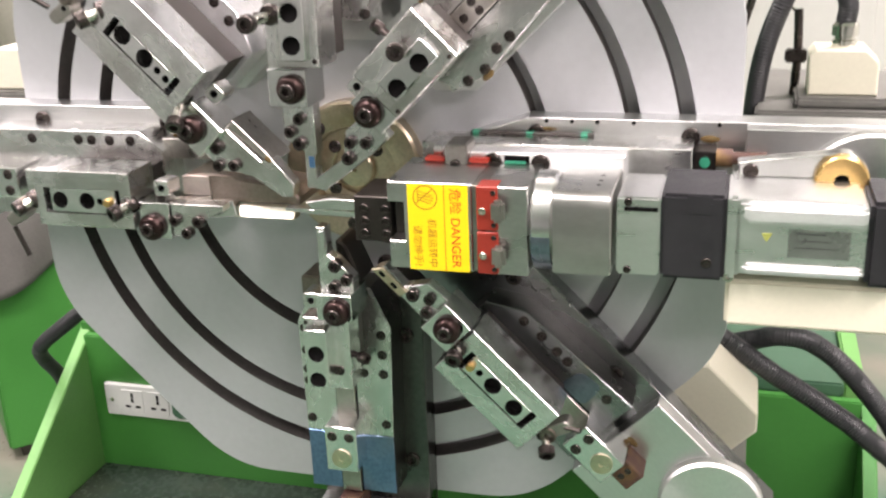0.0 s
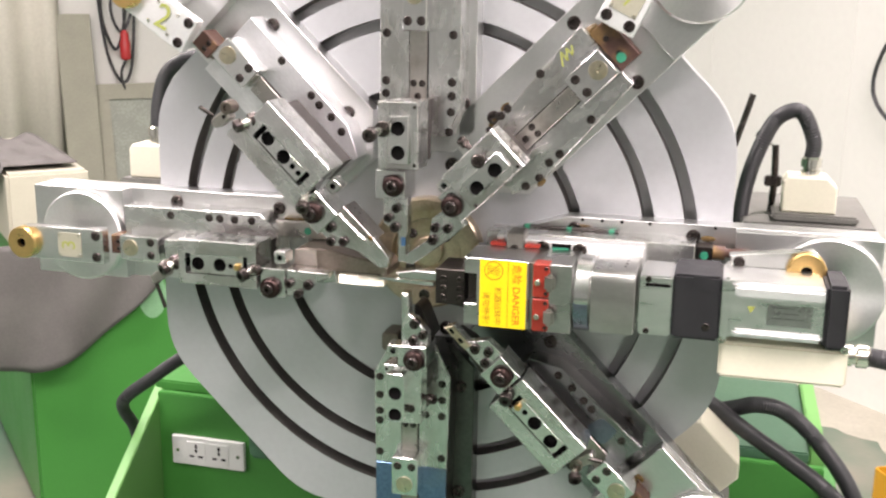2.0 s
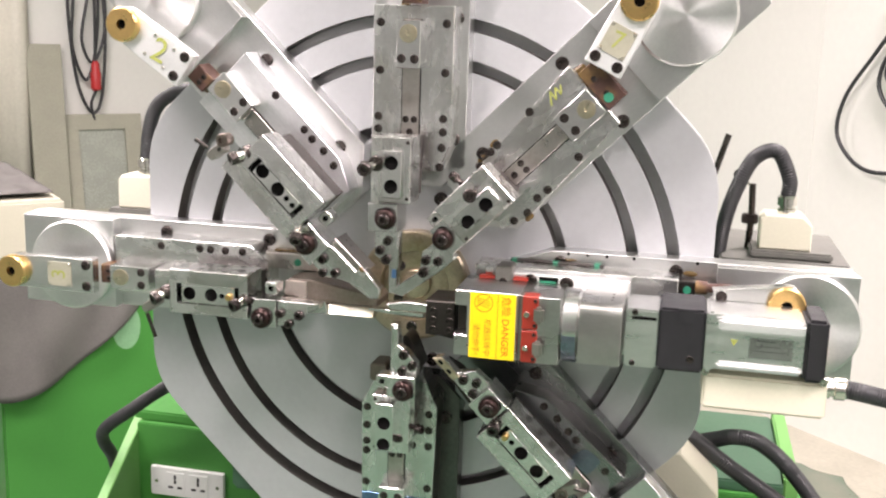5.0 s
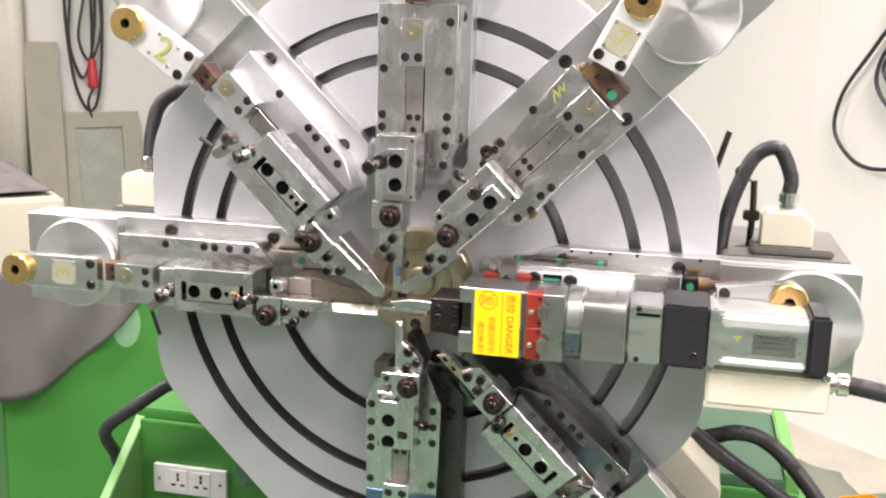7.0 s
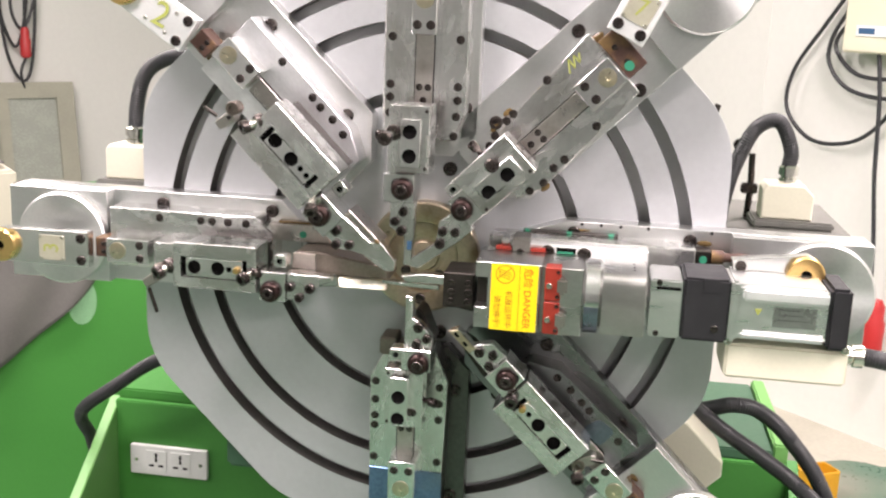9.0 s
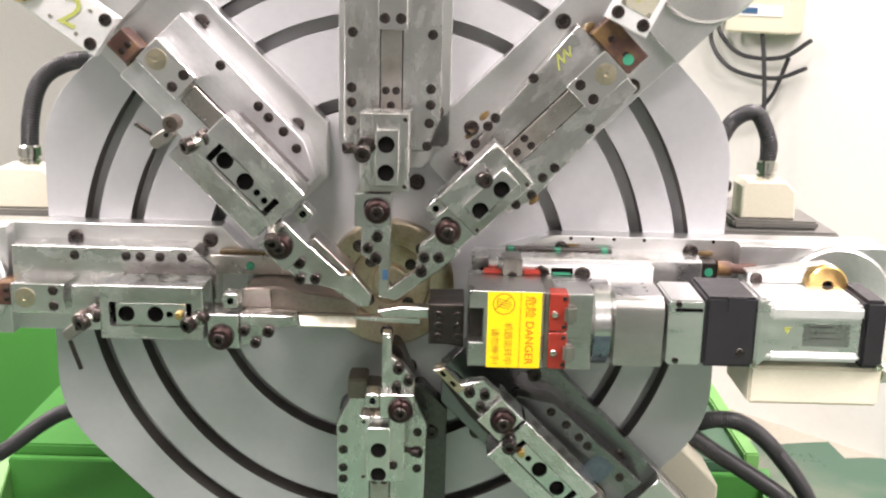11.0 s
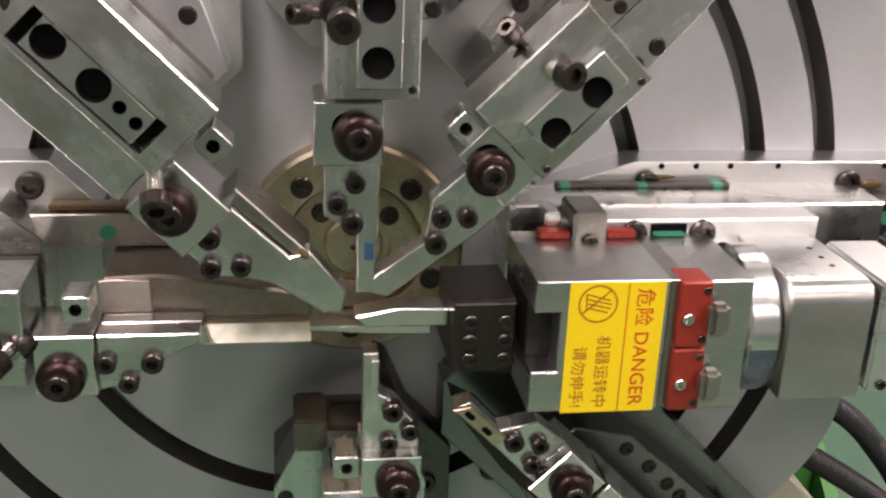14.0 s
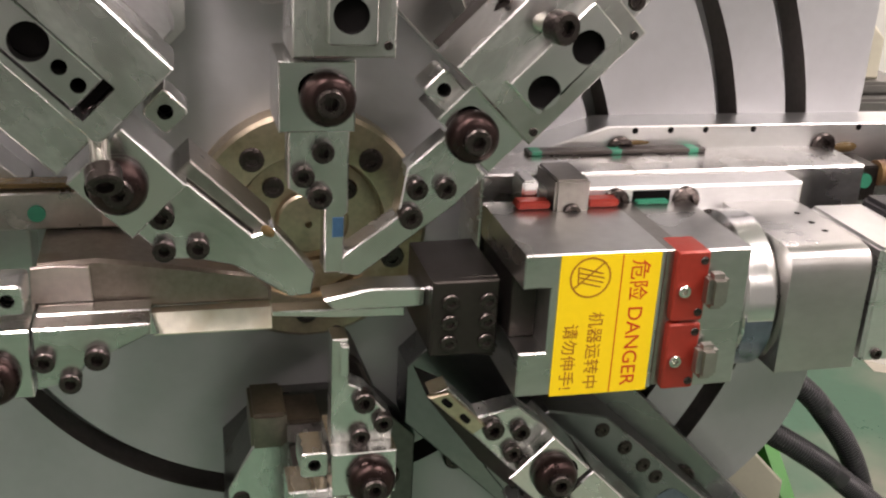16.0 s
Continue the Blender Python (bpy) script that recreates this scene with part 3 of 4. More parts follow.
def block_a(arm, u0, u1, v0, v1, panel, holes, w=0.158, rise=0.006):
    """A tool block with a raised pad that has two bored holes."""
    hs = [circle(u, v, 0.0087, 24) for u, v in mm(holes)]
    b = part("tool_block", prism(mm(rect(u0, u1, v0, v1)), w - 0.05, w - rise, c=0.0009), STEEL, arm, "ground steel tool block")
    part("carrier", prism(mm(rect(u0 + 3, u1 - 3, v0 + 6, v1 - 6)), BASE_W + 0.001, w - 0.0502, c=0.0005), DARKM, b, "dark slide carrier")
    part("pad", prism(rounded(mm(rect(*panel)), 0.002, 2), w - rise, w, hs, 0.0008), STEEL2, b, "raised pad with two bored holes")
    for u, v in mm(holes):
        part("bore", lathe([(0.0086, 0.0001), (0.0086, 0.0012), (0, 0.0011)], 24), RECESS_SHADE, b, "dark bore", Matrix.Translation((u, v, w - 0.0059)))
    # the clamp screw that stands out at the side
    vs = (v1 + 4) / 1000
    part("side_screw", lathe([(0, 0.012), (0.003, 0.012), (0.003, 0.016), (0.0055, 0.016), (0.006, 0.015), (0.006, 0.006), (0.0035, 0.006), (0.0035, -0.012)], 14), BLACK, b, "dark side screw", Matrix.Translation((u0 / 1000 + 0.042, vs, w - 0.03)) @ Matrix.Rotation(radians(-60), 4, "X"))
    for du in (0.006, (u1 - u0) / 1000 - 0.006):
        bolt(b, u0 / 1000 + du, v0 / 1000 + 0.004, w - rise, 0.0022, 0.001)
    return b


def block_b(arm, u0, u1, v0, v1, ch, holes, small, w=0.158, brass=None, low=None):
    """A tool block with a bored pad let into a channel, black gaps at the channel's ends."""
    c0, c1, d0, d1 = (q / 1000 for q in ch)
    b = part("tool_block", prism(mm(rect(u0, u1, v0, v1)), w - 0.048, w, [rect(c0, c1, d0, d1)], 0.0009), STEEL, arm, "ground steel tool block with a channel")
    part("carrier", prism(mm(rect(u0 + 4, u1 - 4, v0 + 7, v1 - 5)), BASE_W + 0.001, w - 0.0482, c=0.0005), DARKM, b, "dark slide carrier")
    # the floor is coloured black for the shade deep in the channel
    part("channel_floor", prism(rect(c0 + 0.0002, c1 - 0.0002, d0 + 0.0002, d1 - 0.0002), w - 0.046, w - 0.014, c=0.0), RECESS_SHADE, b)
    gap = 0.0065
    hs = [circle(u, v, 0.0088, 24) for u, v in mm(holes)] + [circle(u, v, 0.0036, 14) for u, v in mm(small)]
    part("pad", prism(rect(c0 + gap, c1 - gap, d0 + 0.0008, d1 - 0.0008), w - 0.014, w - 0.0005, hs, 0.0008), STEEL2, b, "bored steel pad")
    for u, v in mm(holes):
        part("bore", lathe([(0.0087, 0.0), (0.0087, 0.0012), (0, 0.0011)], 20), RECESS_SHADE, b, "dark bore", Matrix.Translation((u, v, w - 0.0138)))
    if low:
        part("step", prism(mm(rect(*low)), w - 0.05, w - 0.012, c=0.0009), STEEL, b)
    if brass:
        part("brass_tip", lathe([(0, 0.006), (0.0035, 0.006), (0.0045, 0.004), (0.0045, -0.006)], 12), BRASS, b, "small brass screw", Matrix.Translation((*mm([brass])[0], w)))
    return b


def adjuster(arm, at, boss, pin, turn=0.0):
    """A small two-eyed clamp link with a dark boss and a thin pin that stands out of it."""
    m = Matrix.Translation(at) @ Matrix.Rotation(turn, 4, "Z")
    a = part("adjuster", prism(rounded(rect(-0.013, 0.013, -0.0065, 0.0065), 0.006, 4), -0.014, 0.004, [circle(-0.006, 0.0, 0.0026, 12)], 0.0012), CLIPM, arm, "small two-eyed adjusting clamp", m)
    inv = m.inverted()
    part("boss", lathe([(0, 0.004), (0.0035, 0.004), (0.004, 0.008), (0.0075, 0.008), (0.0085, 0.0065), (0.0085, -0.012)], 16), BROWNST, a, "dark round boss", Matrix.Translation(inv @ Vector(boss)))
    part("pin", tube([inv @ Vector(p) for p in pin], 0.0026, n=8), HOLDM, a, "thin dark pin")
    return a


def clamp_screw(arm, p0, p1):
    """A long cap screw with a bright shank that stands out of a block."""
    p0, p1 = Vector(p0), Vector(p1)
    d = p1 - p0
    n = d.length
    m = Matrix.Translation(p0) @ d.to_track_quat("Z", "Y").to_matrix().to_4x4()
    sc = part("clamp_screw", lathe([(0.0046, -0.004), (0.0046, n - 0.0095)], 16), CHROME, arm, "long bright clamp screw", m)
    part("lock_nut", lathe([(0.0046, 0.006), (0.0088, 0.006), (0.0098, 0.0045), (0.0098, -0.003)], 18), BLACK, sc, "dark lock nut")
    part("screw_head", lathe([(0, n - 0.004), (0.004, n - 0.004), (0.0042, n), (0.0072, n), (0.0083, n - 0.001), (0.0083, n - 0.0095), (0, n - 0.0095)], 18), BLACK, sc, "black socket head")
    return sc


def clamp(arm, u0, u1, v0, v1, bu, bv, w=0.142, lowto=None, nut=None):
    """The tool clamp: a square block held by a cap screw on a thick brown washer."""
    c = part("tool_clamp", prism(mm(rect(u0, u1, v0, v1)), lowto or (w - 0.045), w, [circle(bu / 1000 + 0.004, bv / 1000 + 0.006, 0.0085, 16)], 0.0008), STEEL2, arm, "square steel tool clamp")
    part("washer", lathe([(0.0066, 0.0105), (0.0095, 0.0102), (0.0120, 0.0085), (0.0136, 0.0055), (0.0139, 0.0), (0, -0.03)], 28), WASHER, c, "thick browned washer", Matrix.Translation((bu / 1000, bv / 1000, w)))
    bolt(c, bu / 1000, bv / 1000, w + 0.009, 0.0072, 0.006)
    part("slot_shadow", lathe([(0.0084, 0), (0, 0.0001)], 14), RECESS_SHADE, c, "", Matrix.Translation((bu / 1000 + 0.004, bv / 1000 + 0.006, w - 0.006)))
    if nut:
        nu, nv = nut[0] / 1000, nut[1] / 1000
        part("stop_block", prism(rounded(rect(nu - 0.008, nu + 0.008, nv - 0.008, nv + 0.008), 0.003, 3), w - 0.032, w - 0.008, [circle(nu, nv, 0.0038, 14)], 0.0008), STEEL, c, "small drilled stop block")
        part("stop_bore", lathe([(0.0037, 0), (0, 0.0001)], 12), RECESS_SHADE, c, "", Matrix.Translation((nu, nv, w - 0.02)))
    return c


def tool(arm, poly, screws, w=0.128, th=0.016, r=0.0058, mat=None, label="ground forming tool with three black screws"):
    t = part("forming_tool", prism(mm(poly), w - th, w, c=0.0009), mat or STEEL, arm, label)
    for i, (u, v) in enumerate(mm(screws)):
        bolt(t, u, v, w, r if i else r * 1.12, 0.0055)
    return t


GROUP = "slides round the face plate"


def arm_thing(deg, label):
    return thing("forming_slide", arm_pose(deg), label, "slide unit", GROUP)


# top slide
a1 = arm_thing(90, "upright steel forming slide with a thin cutting blade")
rail(a1, -0.072, 0.054, [(0.192, -0.056), (0.348, -0.056)])
base_plate(a1, [(362, 44), (362, -61), (190, -61), (153, -46), (153, 20), (165, 44)], [(280, 35), (279, -51), (221, 36), (221, -50), (205, 36), (204, -50), (185, 36), (184, -49), (159, -47), (340, 35), (340, -51)], (195, 345, -18, 4))
end_block(a1, 0.284, 0.343, -0.025, 0.006)
coupling(a1, 0.364, 0.392, -0.022, 0.004)
lever(a1, 0.392, -0.008, 0.49, -0.004, "", sticker=False)
crank(a1, 0.505, -0.008)
block_a(a1, 122, 203, -30, 20, (129, 187, -20, 4), [(172, -7), (143, -7)])
clamp(a1, 83.5, 119, -12, 26, 101, 2, 0.144)
tool(a1, [(83, 20), (83, -11.5), (36, -11.5), (34, -9.5), (2, -9.5), (2, 1), (38, 1), (50, 20)], [(46, 4), (70, 2.5), (57.5, 12.5)], 0.130)
clamp_screw(a1, (0.170, 0.0135, 0.150), (0.1685, 0.0135, 0.206))
part("blue_mark", prism(mm(rect(22.5, 33.5, -9, -3.2)), 0.13, 0.1304, c=0.0001), BLUEM, a1, "blue marking dye")

# upper right slide
a7 = arm_thing(45, "slanting steel forming slide marked 7 with a hooked tool")
rail(a7, -0.047, 0.088, [(0.192, 0.056), (0.346, 0.072), (0.354, -0.034)])
base_plate(a7, [(354, 62), (354, -33), (188, -45), (153, -33), (148, 20), (158, 42)], [(280, 53), (288, -30), (221, 50), (231, -35), (209, 49), (214, -34), (186, 45), (192, -40), (172, 40), (172, -36)], (205, 345, -4, 18))
end_block(a7, 0.299, 0.354, -0.012, 0.026)
cp = coupling(a7, 0.356, 0.384, -0.012, 0.046)
part("seal", lathe([(0.006, 0), (0.006, 0.0012), (0, 0.0012)], 16), GREENDOT, cp, "round green seal", Matrix.Translation((0.366, 0.0, 0.086)))
lever(a7, 0.384, 0.03, 0.468, 0.058, "7")
crank(a7, 0.497, 0.012)
block_a(a7, 126, 208, -17, 40, (139, 197, -6, 17), [(180, 2), (149, 1)])
clamp(a7, 101, 128, -16, 25, 108, 6, 0.144, nut=(114, 31))
tool(a7, [(99, 10), (99, -22), (76, -22), (12, -13), (6, -4), (14, 2), (50, -4), (72, 12)], [(55, -8), (68, 1), (79, -10)], 0.130)

clamp_screw(a7, (0.166, 0.032, 0.128), (0.176, 0.022, 0.172))
bm = bmesh.new()
zz = [(0.306, 0.040), (0.316, 0.055), (0.315, 0.041), (0.324, 0.054), (0.324, 0.042), (0.331, 0.052)]
for p, q in zip(zz, zz[1:]):
    d = (Vector(q) - Vector(p)).normalized() * 0.001
    prism([(p[0] - d.y, p[1] + d.x), (p[0] + d.y, p[1] - d.x), (q[0] + d.y, q[1] - d.x), (q[0] - d.y, q[1] + d.x)], BASE_W + 0.0003, BASE_W + 0.0006, c=0.0001, bm=bm)
part("paint_mark", bm, PAINTY, a7, "yellow paint scribble")
for u, v in ((0.212, 0.056), (0.186, 0.052), (0.348, 0.05), (0.19, -0.046)):
    part("grease", lathe([(0, 0.001), (0.003, 0.0009), (0.0055, 0.0)], 10), GREASE, a7, "amber grease", Matrix.Translation((u, v, BASE_W if v < 0.05 else RAIL_W + 0.001)) @ Matrix.Diagonal((1.3, 0.7, 1, 1)))

# bottom slide
a4 = arm_thing(270, "steel forming slide with a narrow upright blade and blue tinted bed")
# the rail's dark colour carries the shade on the lower plate
rail(a4, -0.052, 0.077, [(0.194, 0.058), (0.35, 0.058)], u0=0.135, mat=DARKST)
base_plate(a4, [(300, -50), (300, 50), (168, 54), (124, 34), (124, -29), (169, -52)], [(176, -44), (202, -44), (225, -44), (239, -44), (285, -44), (178, 43), (201, 43), (224, 43), (224, 21), (285, 43)], (215, 372, -12, 10), sides=DARKST)
dark_sides(part("slide_bed_end", prism(mm(rect(300.4, 372, -50, 50)), RAIL_W, BASE_W, c=0.001), BLUEBED, a4, "blue tinted bed end"), DARKST)
end_block(a4, 0.277, 0.331, -0.018, 0.018)
coupling(a4, 0.374, 0.40, -0.012, 0.012)
block_a(a4, 136, 214, -20, 30, (140, 203, -10, 14), [(166, 2), (195, 2)], 0.15, rise=0.022)
bolt(a4, 0.1932, 0.0168, 0.128, 0.0058, 0.001)
clamp(a4, 104, 132, 3, 40, 121, 25, 0.142, nut=(115, -6))
tool(a4, [(38, 4), (38, 13), (66, 14), (72, 24), (90, 39), (104, 39), (104, 4)], [(77, 22), (91, 33), (99, 20)], 0.130)
part("blade_tip", prism(mm(rect(41, 60, 8.5, 13)), 0.13, 0.1335, c=0.0008), STEEL2, a4, "bright blade tip")
part("stop_bracket", box(0.110, 0.134, -0.038, -0.016, 0.04, 0.082, 0.002), BROWNST, a4, "browned steel stop bracket")
part("stop_bar", box(0.120, 0.1236, -0.0155, 0.006, 0.04, 0.074, 0.0012), BROWNST, a4, "browned cross bar")
part("back_bar", prism(mm(rounded([(58, 13), (63, 23), (104, 40), (104, 14)], 5, 3)), 0.066, 0.106, c=0.002), HOLDM, a4, "dark oily back bar")

# upper left slide
a2 = arm_thing(135, "slanting steel forming slide marked 2 with an adjusting clamp")
rail(a2, -0.078, 0.05, [(0.194, -0.051), (0.347, -0.056)], taper=0.045)
base_plate(a2, [(364, 42), (364, -54), (176, -52), (137, -33), (137, 30), (160, 42)], [(296, -45), (237, -43), (221, -42), (199, -43), (176, -40)], (225, 300, -10, 12), mat=SATIN)
end_block(a2, 0.301, 0.360, -0.023, 0.01)
coupling(a2, 0.366, 0.394, 0.0, 0.024)
lever(a2, 0.394, 0.013, 0.494, 0.032, "2")
crank(a2, 0.505, -0.01)
block_b(a2, 138, 250, -33, 16, (150, 234, -9, 12), [(218, 0), (189, 1)], [(173, 0.5), (162, 1)], 0.172, low=(140, 262, 16.3, 42))
adjuster(a2, (0.2773, 0.0306, 0.166), (0.2809, 0.0127, 0.166), [(0.2869, 0.0333, 0.172), (0.3051, 0.0360, 0.178)], 1.4)
clamp_screw(a2, (0.2478, -0.0003, 0.164), (0.2552, 0.0180, 0.182))
clamp_screw(a2, (0.1457, 0.0112, 0.150), (0.125, 0.025, 0.184))
clamp(a2, 94, 134, 6, 43, 117, 27, 0.158, nut=(124, -12))
tool(a2, [(100, 8), (100, 43), (72, 43), (62, 34), (46, 24), (12, 17), (5, 9), (12, -1), (44, -4), (50, 6)], [(90, 28), (77, 40), (66, 28)], 0.146)
part("grease", lathe([(0, 0.003), (0.003, 0.0025), (0.006, 0)], 10), GREASE, a2, "amber grease", Matrix.Translation((0.046, -0.001, 0.1462)) @ Matrix.Diagonal((0.7, 0.45, 0.4, 1)))
part("back_bar", prism(mm([(98, 8), (47, 5), (41, -2), (98, -1)]), 0.10, 0.141, c=0.001), WORN, a2, "dark oily back bar")

# left slide
a3 = arm_thing(180, "level steel forming slide marked 3 with a long bright blade")
rail(a3, -0.054, 0.075, [(0.202, -0.038), (0.358, -0.038)], u0=0.16, u1=0.570, end=0.43)
base_plate(a3, [(418, -36), (214, -36), (189, -16), (189, 44), (418, 44)], [(347, -26), (289, -26), (273, -26), (251, -26), (226, -26)])
end_block(a3, 0.351, 0.410, 0.0, 0.033)
coupling(a3, 0.412, 0.432, 0.004, 0.03)
lever(a3, 0.432, 0.017, 0.553, 0.017, "3")
crank(a3, 0.492, 0.014, 0.064)
block_b(a3, 187, 297, -13, 46, (199, 287, 5, 32), [(269, 18), (238, 18)], [(223, 18)], 0.145, brass=(212, 18))
part("slide_bar", prism(mm(rect(296, 345, 2, 40)), BASE_W, 0.095, c=0.001), STEEL, a3, "steel slide bar")
adjuster(a3, (0.3281, 0.0401, 0.138), (0.3201, 0.0281, 0.136), [(0.3318, 0.0511, 0.142), (0.3230, 0.0841, 0.138)], 0.6)
clamp_screw(a3, (0.3035, 0.0199, 0.138), (0.3155, 0.0277, 0.158))
clamp_screw(a3, (0.1913, 0.0208, 0.138), (0.2027, 0.0268, 0.160))
clamp(a3, 151, 185, 19, 57, 170, 44, 0.137, nut=(161, 6))
tool(a3, [(150, 20), (92, 20), (92, 26), (125, 42), (131, 51), (150, 55)], [(119, 37), (145, 37), (133, 50)], 0.134)
part("long_blade", prism(mm([(150, 22), (92, 22), (88, 37), (110, 40), (150, 40)]), 0.098, 0.112, c=0.001), STEEL2, a3, "long bright blade")
part("blade_tip", prism([(0.0285, 0.094), (0.0285, 0.1025), (0.0380, 0.1098), (0.039, 0.1094), (0.039, 0.094)], 0.027, 0.0915, c=0.0006), GOLDEN, a3, "bevelled blade tip with golden oil film", Matrix(((0, 0, 1, 0), (1, 0, 0, 0), (0, 1, 0, 0), (0, 0, 0, 1))))
part("guide_face", prism(mm([(153, 1), (144, 0), (123, 1), (122, 21.5), (154, 21.5)]), 0.0962, 0.0985, c=0.0006), ROSY, a3, "pale faintly rusted end face")
part("wire_guide_block", prism(mm([(150, 0), (120, -2), (104, 0), (34, 11), (26, 20), (26, 28), (154, 28)]), 0.04, 0.096, c=0.002), OILY, a3, "stained steel guide block")
part("gib", prism(mm(rect(106, 200, -25, -3)), 0.03, 0.05, c=0.001), SLIDEM, a3, "oily steel gib with a green seal")
part("gib_end", prism(mm(rect(107, 118, -24, -4)), 0.05, 0.0506, c=0.0003), ROSY, a3, "pale faintly rusted end of the gib")
part("grease", box(0.118, 0.19, -0.0285, -0.0253, 0.03, 0.044, 0.001), GREASE, a3, "amber oil film")
part("seal", lathe([(0.005, 0), (0.005, 0.0012), (0, 0.0012)], 16), GREENDOT, a3, "round green seal", Matrix.Translation((0.153, -0.013, 0.05)))

# lower right slide
a6 = arm_thing(315, "slanting steel forming slide with a grooved tool block")
# rail steel darkened in colour for the shade at the lower right
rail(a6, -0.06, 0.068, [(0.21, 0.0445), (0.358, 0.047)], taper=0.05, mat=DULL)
base_plate(a6, [(385, -40), (385, 52), (240, 44), (204, 20), (204, -38), (230, -42)], [(245, 35), (269, 37), (291, 37), (306, 37), (362, 38)], (300, 372, -14, 12), mat=DULL, sides=DARKST)
end_block(a6, 0.362, 0.418, -0.02, 0.014)
coupling(a6, 0.42, 0.445, -0.012, 0.012)
crank(a6, 0.522, 0.03, 0.054)
block_b(a6, 209, 326, -37, 22, (222, 312, -18, 5), [(261, -6), (291, -7)], [(243, -6)], 0.14, brass=(232, -7))
adjuster(a6, (0.338, 0.006, 0.128), (0.336, -0.006, 0.126), [(0.340, 0.012, 0.13), (0.352, 0.024, 0.134)], 1.2)
clamp_screw(a6, (0.334, -0.010, 0.122), (0.348, -0.016, 0.146))
clamp_screw(a6, (0.2119, -0.0053, 0.132), (0.2144, -0.0092, 0.156))
clamp(a6, 171, 206, -16, 21, 190, 4, 0.14)
tool(a6, [(99, -12), (104, -2), (132, -3), (146, 18), (171, 20), (171, -14), (136, -13)], [(144, -2), (158, 8), (165, -5)], 0.128)
part("blade", prism(mm([(97, -13), (104, -3), (138, -3), (136, -12.5)]), 0.1282, 0.132, c=0.001), BRONZE, a6, "yellowish slotted blade tip")
for u in (0.108, 0.124):
    part("blade_hole", prism(rounded(rect(u - 0.004, u + 0.004, -0.010, -0.006), 0.0018, 2), 0.132, 0.1322, c=0.00005), RECESS_SHADE, a6)
part("grooved_back", prism(mm([(114, -20), (170, -28), (205, -28), (205, -16), (136, -13.5)]), 0.06, 0.105, c=0.001), HOLDM, a6, "oily backing wedge")

part("blue_stain", prism(mm(rounded([(318, 12), (352, 14), (350, 44), (322, 40)], 8, 3)), BASE_W + 0.0002, BASE_W + 0.0005, c=0.0001), STAIN, a6, "blue marking stain")

# ---------------------------------------------------------------- the spinner unit on the right slide
DX = 0.028
a5 = arm_thing(0, "level slide with a servo-driven spinner head and a yellow danger sticker")
rail(a5, -0.08, 0.053, [(0.205, 0.038), (0.354, 0.038)], u0=0.132, u1=0.572, taper=0.064, drop=0.021)
for u in (0.215, 0.24, 0.265, 0.30, 0.38, 0.47):
    part("dowel_hole", lathe([(0.0022, 0), (0, 0.0001)], 10), RECESS_SHADE, a5, "", Matrix.Translation((u, 0.05, RAIL_W + 0.0003)))
crank(a5, 0.515, -0.012, 0.066)
lever(a5, 0.402, 0.012, 0.485, 0.024, "", sticker=False)
part("slide_bed", prism(mm(rect(100, 358, -46, 37)), RAIL_W, 0.075, c=0.001), STEEL, a5)
part("seal_strip", prism(mm(rect(140, 262, 37.3, 40)), RAIL_W, 0.04, c=0.0005), DARKM, a5, "dark oil seal strip")
for u in (142, 196, 250):
    part("seal_end", prism(mm(rect(u, u + 7, 37.2, 40.2)), RAIL_W, 0.0402, c=0.0005), GREENDOT, a5, "green seal end")
part("grease", lathe([(0, 0.004), (0.006, 0.003), (0.012, 0)], 12), GREASE, a5, "amber grease", Matrix.Translation((0.212, 0.042, RAIL_W)) @ Matrix.Diagonal((1.2, 0.16, 0.2, 1)))
part("grease", lathe([(0, 0.006), (0.006, 0.004), (0.012, 0)], 12), GREASE, a5, "amber grease", Matrix.Translation((0.372, 0.036, RAIL_W)) @ Matrix.Diagonal((0.8, 0.32, 0.3, 1)))
part("seal_block", box(0.359, 0.379, 0.008, 0.032, RAIL_W, 0.062, 0.001), HOLDM, a5, "dark end block with a green seal")
part("seal", lathe([(0.005, 0), (0.005, 0.0012), (0, 0.0012)], 16), GREENDOT, a5, "round green seal", Matrix.Translation((0.369, 0.022, 0.062)))
spin = part("slide_table", prism(mm(rect(128, 300, -44, 34.5)), 0.0755, 0.0975, c=0.0012), FROST, a5, "bright steel slide table")
for u in (0.176, 0.2215):
    bolt(spin, u, 0.0255, 0.0975, 0.0088, 0.003)
part("table_slot", prism(mm(rect(187, 211, 17.5, 32)), 0.0975, 0.098, c=0.0001), RECESS_SHADE, spin)
part("slot_shoe", prism(mm(rect(189, 207, 20, 26)), 0.0975, 0.0988, c=0.0003), WORN, spin, "worn clamping shoe")
for u in (0.258, 0.284):
    part("dowel_hole", lathe([(0.0022, 0), (0, 0.0001)], 10), RECESS_SHADE, spin, "", Matrix.Translation((u, 0.014, 0.0978)))
sb = part("stop_block", box(0.133, 0.154, 0.0185, 0.0445, 0.076, 0.112, 0.0015), WORN, spin, "oily stop block")
bolt(sb, 0.1435, 0.0255, 0.112, 0.0050, 0.003)
part("end_lug", box(0.118, 0.1275, 0.020, 0.040, 0.076, 0.098, 0.0015), STEEL2, spin, "bright end lug")
for u0, u1 in ((0.112, 0.132), (0.155, 0.174)):
    part("red_shim", box(u0, u1, 0.0263, 0.031, 0.0985, 0.109, 0.001), REDM, spin, "red anodised shim")
part("green_strip", box(0.188, 0.208, 0.0254, 0.0274, 0.0985, 0.104, 0.0005), GREENDOT, spin, "thin green seal strip")
